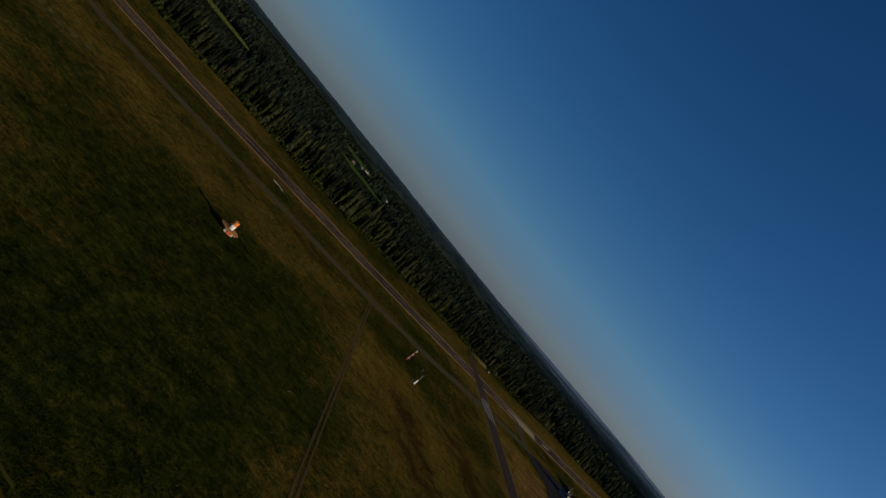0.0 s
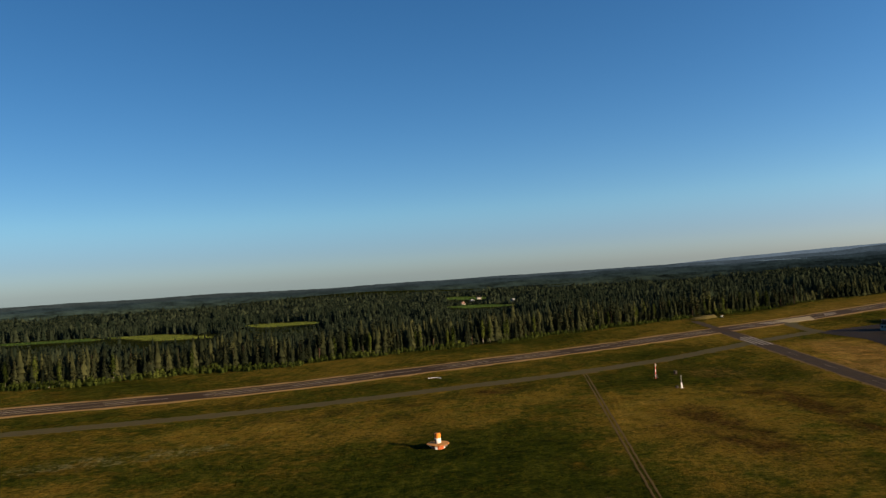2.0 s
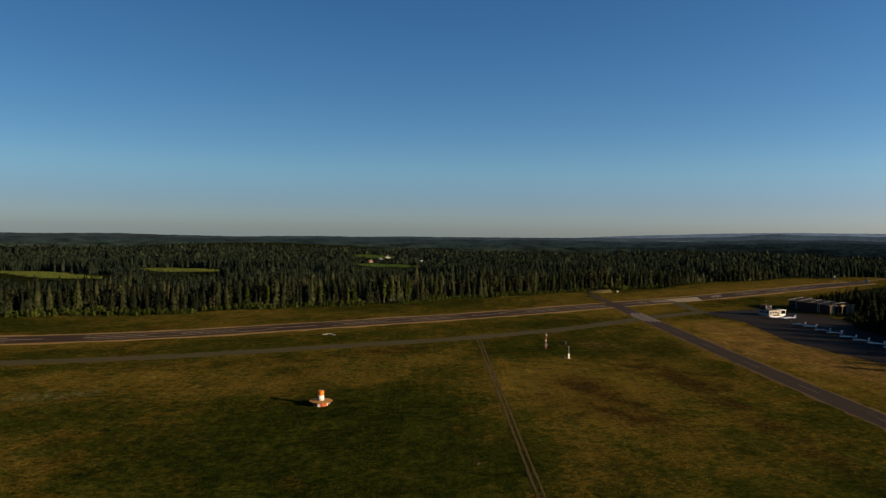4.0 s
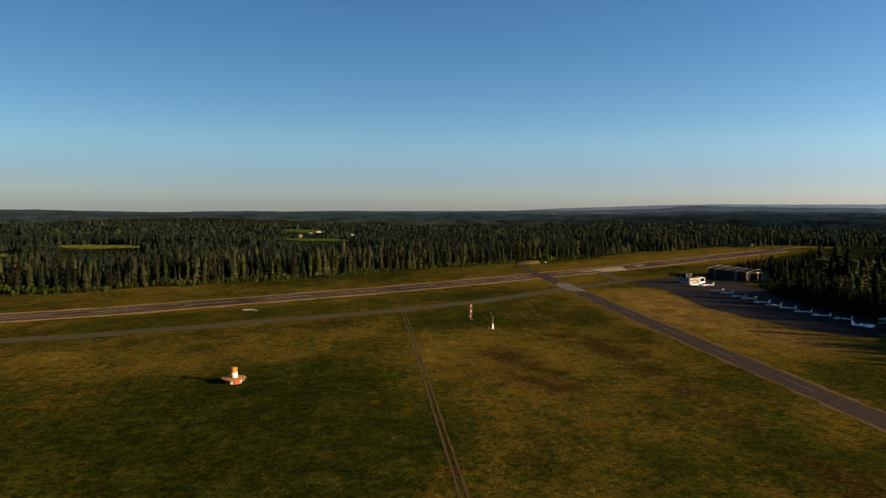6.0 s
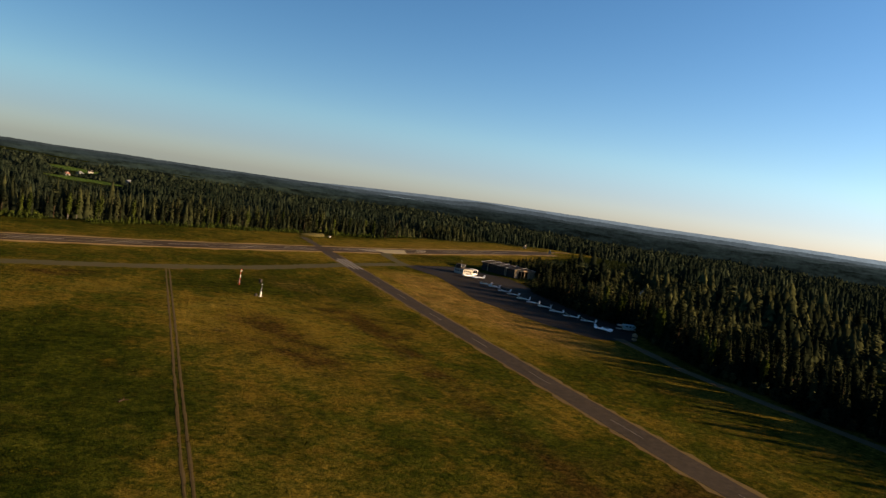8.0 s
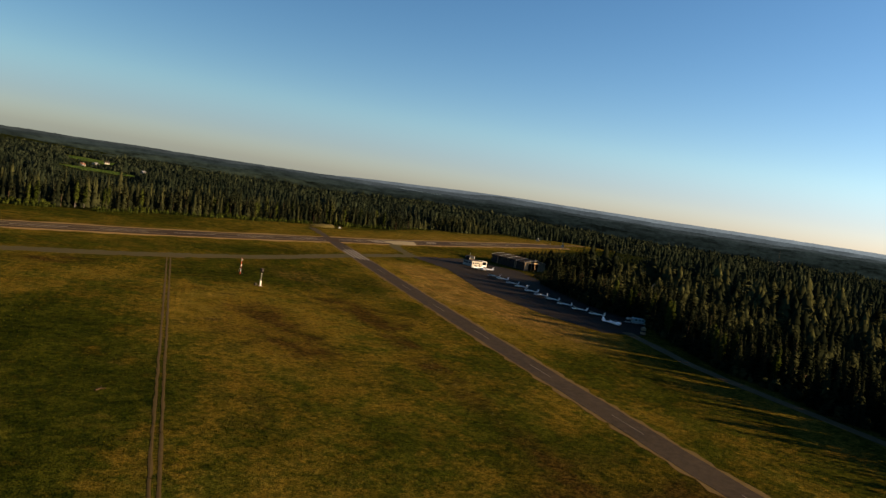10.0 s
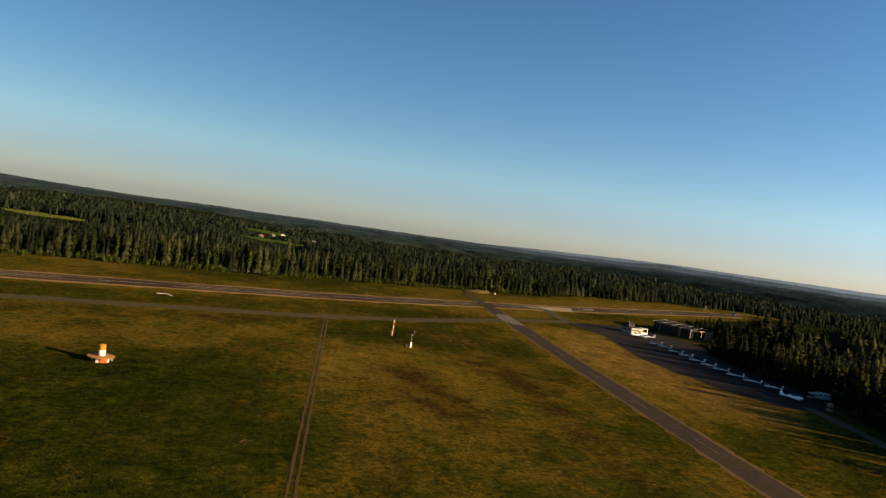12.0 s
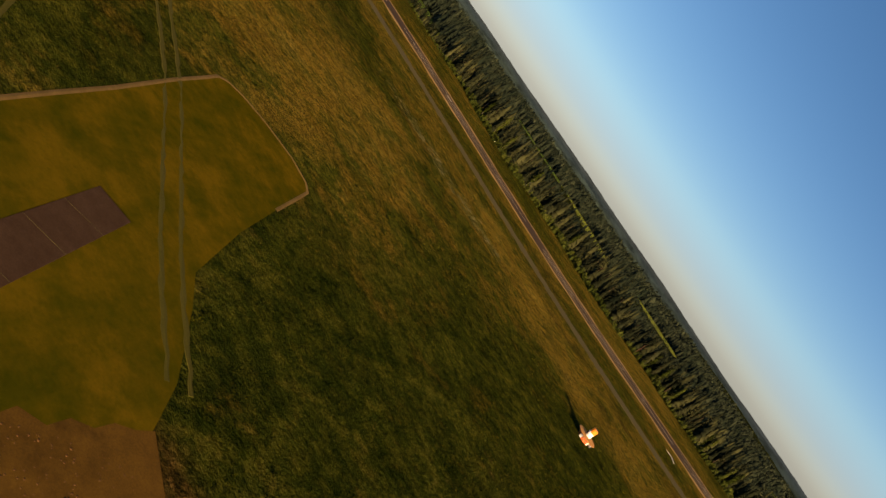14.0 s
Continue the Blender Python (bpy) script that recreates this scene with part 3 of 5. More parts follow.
def slab(name, corners, material, label="", category="", lift=0.06, parent=None, thick=0.15, step=8.0):
    """A flat quadrilateral laid on the land, corners in order."""
    bm = bmesh.new()
    a, b, c, d = [Vector((*p, 0)) for p in corners]
    n = max(1, int(max((b - a).length, (c - d).length) / step))
    m = max(1, int(max((d - a).length, (c - b).length) / step))
    g = []
    for j in range(m + 1):
        l, r = a.lerp(d, j / m), b.lerp(c, j / m)
        row = []
        for i in range(n + 1):
            p = l.lerp(r, i / n)
            row.append(bm.verts.new((p.x, p.y, float(land(p.x, p.y)) + lift)))
        g.append(row)
    for j in range(m):
        for i in range(n):
            bm.faces.new((g[j][i], g[j][i + 1], g[j + 1][i + 1], g[j + 1][i]))
    bmesh.ops.recalc_face_normals(bm, faces=bm.faces[:])
    if sum(f.normal.z for f in bm.faces) < 0:
        bmesh.ops.reverse_faces(bm, faces=bm.faces[:])
    rim = [e for e in bm.edges if e.is_boundary]
    ex = bmesh.ops.extrude_edge_only(bm, edges=rim)
    bmesh.ops.translate(bm, vec=(0, 0, -thick), verts=[v for v in ex["geom"] if isinstance(v, bmesh.types.BMVert)])
    ob = part(name, bm, material, parent)
    if parent is None:
        tagged(ob, label, category, kind="structure")
    elif label:
        ob["label"] = label
    return ob


RW_HALF = 9.5


def rw(x, off=0.0):
    """A point of the runway, off metres north of its centre line."""
    return x, 331.1 + 0.09 * x + off


def runway_mark(name, x0, x1, a, b, material, lift=0.112, label=""):
    slab(name, [rw(x0, a), rw(x1, a), rw(x1, b), rw(x0, b)], material, parent=runway, lift=lift, thick=0.03, label=label)


strip("verge", [rw(-330), rw(590)], 2 * RW_HALF + 8.0, SAND, "dry sandy grass verge along the runway", "verge", lift=0.03, ragged=1.6)
runway = strip("runway", [rw(-340), rw(596)], 2 * RW_HALF, RUNWAY, "long worn grey-brown asphalt runway", "runway", lift=0.08, ragged=0.3)
CROSS_DIR = Vector((0.4551, 0.8904))
CROSS_AT = Vector((299.5, 355.0))


def cross(s, off=0.0):
    """A point s metres north along the crossing taxiway, off metres to its right."""
    p = CROSS_AT + CROSS_DIR * s + Vector((CROSS_DIR.y, -CROSS_DIR.x)) * off
    return p.x, p.y


strip("taxiway_verge", [cross(-540), cross(-20)], 10.4, CLIPPINGS, "dry sandy grass along the taxiway", "verge", lift=0.03, ragged=0.7, step=2.5)
taxiway = strip("taxiway", [cross(-540), cross(-6)], 8.0, TAXI, "narrow dark asphalt taxiway that crosses the runway", "taxiway", lift=0.06, ragged=0.25)
strip("taxiway_stub", [cross(14), cross(70)], 5.2, TAXI, "dark overgrown asphalt stub north of the runway", "taxiway", lift=0.06, ragged=0.5)
strip("grass_taxi_strip", [(-330, 262), (-115, 273), (-30, 276), (50, 278), (141, 277), (200, 283), (238, 291.5), (270, 299), (317, 305)], 9.5, GRAVEL,
      "grey half-overgrown gravel taxi strip beside the runway", "taxiway", lift=0.05, ragged=0.9, step=1.5)
strip("apron_lane", [(354, 354), (343, 346), (329, 324), (318, 302)], 7.0, GRAVEL, "grey asphalt lane from runway to apron", "taxiway", lift=0.055, ragged=0.5)


def build_apron():
    bm = bmesh.new()
    west = [(316, 304), (305, 264), (285, 234), (268, 209), (262, 187), (255, 164), (253, 138)]
    east = [(362, 302), (366, 262), (352, 240), (324, 204), (306, 174), (300, 146), (270, 130)]
    rows = []
    for (ax, ay), (bx, by) in zip(west, east):
        row = []
        for k in range(9):
            px, py = ax + (bx - ax) * k / 8, ay + (by - ay) * k / 8
            row.append(bm.verts.new((px, py, float(land(px, py)) + 0.05)))
        rows.append(row)
    for a, b in zip(rows, rows[1:]):
        for k in range(8):
            bm.faces.new((a[k], b[k], b[k + 1], a[k + 1]))
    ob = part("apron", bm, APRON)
    return tagged(ob, "asphalt apron in the wood's shade, with shade deepened in its colour", "apron", kind="structure")


build_apron()
strip("gravel_road", [(266, 136), (255, 119), (241, 99), (232, 80), (223, 58), (214, 36), (190, -10), (160, -70), (118, -150)], 4.6, ROAD,
      "pale gravel road along the edge of the wood", "road", lift=0.07, ragged=0.4)
slab("concrete_patch", [(349, 352), (371, 353), (386, 371), (352, 369)], CONCRETE, parent=runway, lift=0.11, label="pale concrete patch")

# painted marks
for k in range(22):
    x0 = -300 + 38 * k
    if not 330 < x0 < 390:
        runway_mark("centre_line", x0, x0 + 24, -0.4, 0.4, WHITE_MARK)
for side in (-4.6, 4.8):
    for k in range(8):
        x0 = -310 + 105 * k
        runway_mark("bleached_strip", x0, x0 + 78, side - 0.3, side + 0.3, CONCRETE, 0.096)
runway_mark("threshold_mark", -75, -72, 0.5, 3.0, WHITE_MARK, 0.115, "white runway number patch")
for k in range(3):
    runway_mark("threshold_bar", 338 - k, 350 - k, -4 + 3 * k, -2.6 + 3 * k, WHITE_MARK, 0.114)
    runway_mark("threshold_bar", 392 + 3 * k, 403 + 3 * k, -3 + 3 * k, -1.7 + 3 * k, WHITE_MARK, 0.114)
for off in (-3.6, -1.5, 0.8, 3.0):
    a, b = (-78, -40) if off > -2 else (-74, -47)
    slab("stripe", [cross(a, off), cross(b, off), cross(b, off + 0.9), cross(a, off + 0.9)], WHITE_MARK, parent=taxiway, lift=0.1, thick=0.03)
for k in range(9):
    slab("centre_dash", [cross(-120 - 40 * k, -0.12), cross(-108 - 40 * k, -0.12), cross(-108 - 40 * k, 0.12), cross(-120 - 40 * k, 0.12)], FAINT, parent=taxiway, lift=0.1, thick=0.03)
# wheel tracks
PATH_A, PATH_B = Vector((153.0, 272.5)), Vector((64.5, 101.0))
PN = Vector((-(PATH_B - PATH_A).y, (PATH_B - PATH_A).x)).normalized()
for off in (-0.62, 0.62):
    strip("wheel_track", [tuple(PATH_A + PN * off), tuple(PATH_B + PN * off), (36 + off, 45)], 0.5, RUT, "bare wheel rut worn into the meadow", "track", lift=0.03, ragged=0.12, step=3.0)
strip("track_head", [(146, 275), (160, 273)], 2.2, RUT, "bare earth turning place beside the strip", "track", lift=0.035, ragged=0.4, step=2.0)
strip("bare_ground", [(8, 33), (12, 40), (15.5, 47), (19.5, 55)], 8.0, LITTER, "bare reddish ground with dry litter beside the mown plot", "ground", lift=0.05, ragged=1.0, step=1.6)
for off in (-0.9, 0.9):
    strip("wheel_track", [(-42 + off, 100.5 + off), (-23.5 + off, 89 + off), (3 + off, 68.5 + off), (13 + off, 62 + off)], 0.5, FLAT, "flattened wheel rut across the mown ground", "track", lift=0.055, ragged=0.22, step=1.2)
for off in (-0.7, 0.7):
    strip("wheel_track", [(-36 + off, 75.5), (-27 + off, 66), (-15 + off, 54)], 0.5, FLAT, "dark wheel rut in the long grass", "track", lift=0.03, ragged=0.1, step=2.0)
strip("wood_road", [(-215, 428), (-190, 432), (-180, 450), (-183, 470), (-200, 490)], 3.0, ROAD, "pale gravel road that enters the wood", "road", lift=0.05, ragged=0.3)
strip("wood_road", [(592, 390), (640, 404), (690, 420)], 4.0, ROAD, "pale gravel road in a clearing beyond the runway", "road", lift=0.1, ragged=0.4)


def build_mown():
    m, nt, b = mat("mown_grass")
    n1, n2, n3 = noise_node(nt, 0.16, 6, 0.65), noise_node(nt, 2.5, 5, 0.7), noise_node(nt, 0.7, 6, 0.7)
    st = noise_node(nt, 0.55, 3, 0.6, stretch=(1.0, 0.12, 1))
    c = ramp(nt, n1, [(0.36, (0.040, 0.034, 0.003)), (0.5, (0.066, 0.043, 0.004)), (0.64, (0.105, 0.058, 0.006))])
    c = mix(nt, maths(nt, "MULTIPLY", grey(nt, n3, 0.45, 0.62), 0.55), c, mix(nt, 1.0, c, (0.62, 0.78, 0.7), "MULTIPLY"))
    c = mix(nt, maths(nt, "MULTIPLY", grey(nt, n2, 0.4, 0.65), 0.4), c, mix(nt, 1.0, c, (0.7, 0.75, 0.7), "MULTIPLY"))
    c = mix(nt, maths(nt, "MULTIPLY", grey(nt, st, 0.45, 0.65), 0.2), c, (0.098, 0.058, 0.005))
    c = mix(nt, 1.0, c, (0.60, 0.70, 0.66), "MULTIPLY")
    put(nt, b, c, 1.0, 0, 0.0)
    bump(nt, b, n2, 0.35, 0.05)
    bm = bmesh.new()
    # mown plot: long sides and rounded far corners
    left = [(-8, 34), (-11, 46), (-13.6, 56), (-16.5, 65.5), (-19.6, 76), (-24, 89.5), (-26.2, 97), (-27.9, 102.6), (-27.5, 105), (-25.6, 107.2), (-21.5, 109.8)]
    right = [(26, 38), (18, 52), (12.5, 62), (6.4, 69), (2.6, 72.6), (-2, 85), (-5.5, 97), (-8.2, 107), (-9.2, 110.6), (-11, 112), (-15.5, 112.1)]
    rows = []
    for (ax, ay), (bx, by) in zip(left, right):
        row = []
        for k in range(13):
            px, py = ax + (bx - ax) * k / 12, ay + (by - ay) * k / 12
            row.append(bm.verts.new((px, py, float(land(px, py)) + 0.045)))
        rows.append(row)
    for a, b2 in zip(rows, rows[1:]):
        for k in range(12):
            bm.faces.new((a[k], a[k + 1], b2[k + 1], b2[k]))
    ob = part("mown_plot", bm, m)
    tagged(ob, "short-mown yellowish plot in the long meadow grass", "lawn", kind="structure")
    bm = bmesh.new()
    line = left[1:] + right[:5:-1]
    rows = []
    for k, (px, py) in enumerate(line):
        q = Vector(line[min(k + 1, len(line) - 1)]) - Vector(line[max(k - 1, 0)])
        q = Vector((-q.y, q.x)).normalized()
        z = float(land(px, py)) + 0.07
        rows.append([bm.verts.new((px + q.x * o, py + q.y * o, z + h)) for o, h in ((-0.28, -0.02), (0, 0.03), (0.28, -0.02))])
    for a, b2 in zip(rows, rows[1:]):
        for j in range(2):
            bm.faces.new((a[j], a[j + 1], b2[j + 1], b2[j]))
    tagged(part("clippings", bm, CLIPPINGS), "low swath of dry grass clippings round the plot", "grass", kind="structure")
    matting = slab("matting", [(1.2, 40.0), (5.7, 41.0), (-2.9, 67.0), (-6.6, 65.5)], MATTING, "dark matting laid as a small take-off strip", "matting", lift=0.09, thick=0.05, step=3.0)
    for t in (0.18, 0.36, 0.6, 0.8):
        a, b2 = Vector((1.2, 40.0)).lerp(Vector((-6.6, 65.5)), t), Vector((5.7, 41.0)).lerp(Vector((-2.9, 67.0)), t + 0.03)
        d = (b2 - a).normalized() * 0.015
        w = Vector((-d.y, d.x))
        slab("seam", [tuple(a - w), tuple(b2 - w), tuple(b2 + w), tuple(a + w)], GRAVEL, parent=matting, lift=0.1, thick=0.02, step=4.0)


build_mown()


# ---- woods ----
def blades(rng, levels, per, height, radius, base, width, shape, droop):
    """Branch sprays of one crown as kites: vertices and triangles."""
    vs, ts = [], []
    for i in range(levels):
        u = (i + 0.5 * rng.random()) / levels
        z0 = base + (height - base) * u
        if shape == "cone":
            r0 = radius * (1 - u) ** 0.95 * (0.8 + 0.2 * min(1.0, 6 * u)) + 0.06
        elif shape == "pine":
            r0 = radius * (0.15 + 1.0 * math.sin(math.pi * (0.15 + 0.8 * u)))
        else:
            r0 = radius * math.sin(math.pi * (0.1 + 0.86 * u)) ** 0.6
        turn = rng.random() * 6.28
        for k in range(per):
            a = turn + 6.283 * (k + 0.6 * rng.random()) / per
            r = r0 * rng.uniform(0.65, 1.15)
            ca, sa = math.cos(a), math.sin(a)
            w = width * r0 * rng.uniform(0.7, 1.2) + 0.1
            tip = z0 - droop * r * rng.uniform(0.5, 1.3)
            up = z0 + 0.10 * r + rng.uniform(-0.1, 0.15) * radius
            lean = rng.uniform(-0.55, 0.55) * w
            n = len(vs)
            vs += [(0.08 * r * ca, 0.08 * r * sa, up), (0.6 * r * ca - w * sa, 0.6 * r * sa + w * ca, (tip + up) / 2 + lean),
                   (r * ca, r * sa, tip), (0.6 * r * ca + w * sa, 0.6 * r * sa - w * ca, (tip + up) / 2 - lean)]
            ts += [(n, n + 2, n + 1), (n, n + 3, n + 2)]
    if shape == "cone":
        n = len(vs)
        vs += [(0, 0, height * 1.03), (0.22, 0, height * 0.9), (-0.12, 0.2, height * 0.9), (-0.12, -0.2, height * 0.9)]
        ts += [(n, n + 1, n + 2), (n, n + 2, n + 3), (n, n + 3, n + 1)]
    return np.array(vs, np.float32), np.array(ts, np.int32)


def tiers(rng, levels, seg, height, radius, base):
    """A spruce crown as stacked ragged skirts: vertices and triangles."""
    vs, ts = [], []
    for i in range(levels):
        u = i / levels
        low, top = base + (height - base) * u, min(height, base + (height - base) * (i + 1.9) / levels)
        r, turn, n = radius * (1 - u) ** 0.9 + 0.1, rng.random() * 6.28, len(vs)
        vs.append((0, 0, top))
        for k in range(seg):
            a, q = turn + 6.283 * (k + 0.4 * rng.random()) / seg, r * (rng.uniform(0.95, 1.2) if k % 2 else rng.uniform(0.6, 0.8))
            vs.append((q * math.cos(a), q * math.sin(a), low + rng.uniform(-0.04, 0.04) * height + (0 if k % 2 else 0.05 * height)))
        ts += [(n, n + 1 + k, n + 1 + (k + 1) % seg) for k in range(seg)]
    return np.array(vs, np.float32), np.array(ts, np.int32)


def joined(a, b):
    return np.concatenate([a[0], b[0]]), np.concatenate([a[1], b[1] + len(a[0])])


def trunk_mesh(rng, height, r, limbs, base):
    vs, ts = [], []
    rings = [(0, r * 1.25), (height * 0.12, r), (height * 0.55, r * 0.65), (height * 0.97, r * 0.08)]
    ox, oy = 0, 0
    for z, rr in rings:
        ox, oy = ox + rng.uniform(-0.05, 0.05) * (z > 0), oy + rng.uniform(-0.05, 0.05) * (z > 0)
        vs += [(ox + rr * math.cos(k * 1.2566), oy + rr * math.sin(k * 1.2566), z - (0.3 if z == 0 else 0)) for k in range(5)]
    for i in range(3):
        for k in range(5):
            a, b = i * 5 + k, i * 5 + (k + 1) % 5
            ts += [(a, b, b + 5), (a, b + 5, a + 5)]
    for i in range(limbs):
        z = base + (height * 0.85 - base) * i / limbs
        a = rng.random() * 6.28
        l = r * 9 * (1 - 0.6 * i / limbs)
        n = len(vs)
        ca, sa = math.cos(a), math.sin(a)
        vs += [(0, 0, z), (0, 0, z + 0.12), (-0.06 * sa, 0.06 * ca, z + 0.06), (l * ca, l * sa, z + 0.25 * l)]
        ts += [(n, n + 1, n + 3), (n + 1, n + 2, n + 3), (n + 2, n, n + 3)]
    return np.array(vs, np.float32), np.array(ts, np.int32)


def kinds(levels, per, width, count, seed, skirts=None):
    """Crowns of about 16 m trees: mostly spruce, some pine, some birch."""
    rng = random.Random(seed)
    out = []
    for k in range(count):
        h = rng.uniform(12.8, 16)
        t = k % 7
        if t == 5:
            out.append(("pine", h, blades(rng, max(3, levels - 3), per, h, rng.uniform(1.2, 1.7), h * 0.5, width * 1.25, "pine", 0.1)))
        elif t == 3:
            out.append(("birch", h * 0.9, blades(rng, max(3, levels - 3), per, h * 0.9, rng.uniform(1.3, 1.8), h * 0.16, width * 1.2, "oval", 0.25)))
        else:
            r = rng.uniform(1.8, 3.0)
            crown = tiers(rng, *skirts, h, r, h * 0.03) if skirts else None
            if levels > 6 or not skirts:
                sprays = blades(rng, levels, per, h, r, h * 0.03, width, "cone", 0.42)
                crown = joined(crown, sprays) if skirts else sprays
            out.append(("spruce", h, crown))
    return out


def plant(name, x, y, templates, label, rng, size=(0.78, 1.08), material=None, widen=1.0, trunks=False):
    """Many trees in one mesh, each turned, scaled and tinted on its own."""
    z = land(x, y)
    pick = rng.integers(0, len(templates), len(x))
    cos_, tris_, tint_, norm_, n = [], [], [], [], 0
    for k, (_, tall, (v, t)) in enumerate(templates):
        sel = np.where(pick == k)[0]
        if not len(sel):
            continue
        a = rng.uniform(0, 6.283, len(sel))
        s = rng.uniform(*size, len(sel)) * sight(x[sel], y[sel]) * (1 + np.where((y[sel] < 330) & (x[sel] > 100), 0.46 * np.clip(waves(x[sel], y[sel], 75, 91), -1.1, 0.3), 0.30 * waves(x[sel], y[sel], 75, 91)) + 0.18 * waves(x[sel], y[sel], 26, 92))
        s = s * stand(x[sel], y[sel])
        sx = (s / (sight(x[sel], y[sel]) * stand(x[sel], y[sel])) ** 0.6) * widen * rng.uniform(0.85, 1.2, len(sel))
        c, sn = np.cos(a) * sx, np.sin(a) * sx
        co = np.stack([v[None, :, 0] * c[:, None] - v[None, :, 1] * sn[:, None] + x[sel, None],
                       v[None, :, 0] * sn[:, None] + v[None, :, 1] * c[:, None] + y[sel, None],
                       v[None, :, 2] * s[:, None] + z[sel, None] - 0.2], -1)
        nv = crown_normals(v, tall)
        ca, sa = np.cos(a), np.sin(a)
        norm_.append(np.stack([nv[None, :, 0] * ca[:, None] - nv[None, :, 1] * sa[:, None], nv[None, :, 0] * sa[:, None] + nv[None, :, 1] * ca[:, None],
                               np.broadcast_to(nv[None, :, 2], (len(sel), len(v)))], -1).reshape(-1, 3))
        tr = t[None] + (np.arange(len(sel)) * len(v))[:, None, None] + n
        cos_.append(co.reshape(-1, 3))
        tris_.append(tr.reshape(-1, 3))
        tint_.append(np.repeat(rng.uniform(0, 1, len(sel)), len(v)))
        n += len(sel) * len(v)
    ob = fast_mesh(name, np.concatenate(cos_), np.concatenate(tris_), material or SPRUCE_LEAF, np.concatenate(tint_), np.concatenate(norm_))
    return tagged(ob, label, "forest", kind="stuff")


def scatter(rng, x0, x1, y0, y1, gap):
    nx, ny = int((x1 - x0) / gap), int((y1 - y0) / gap)
    gx, gy = np.meshgrid(np.arange(nx), np.arange(ny))
    x = x0 + (gx.ravel() + rng.uniform(0, 1, nx * ny)) * gap
    y = y0 + (gy.ravel() + rng.uniform(0, 1, nx * ny)) * gap
    return x, y


def depth_in(x, y):
    """How far into the near woods a place lies, in metres, roughly."""
    return np.where((y < 360) & (x > 100), np.minimum((x - edge_right(y)) * 0.75, 900), y - edge_north(x))


def in_view(x, y):
    az = np.degrees(np.arctan2(y, x))
    return (az > -14) & (az < 124)


RNG = np.random.default_rng(77)
NEAR_KINDS = kinds(25, 9, 0.19, 14, 1)
MID_KINDS = kinds(11, 6, 0.24, 14, 2, (6, 8))
FAR_KINDS = kinds(5, 4, 0.50, 14, 3, (4, 7))
LAST_KINDS = kinds(2, 3, 0.90, 7, 4, (2, 6))


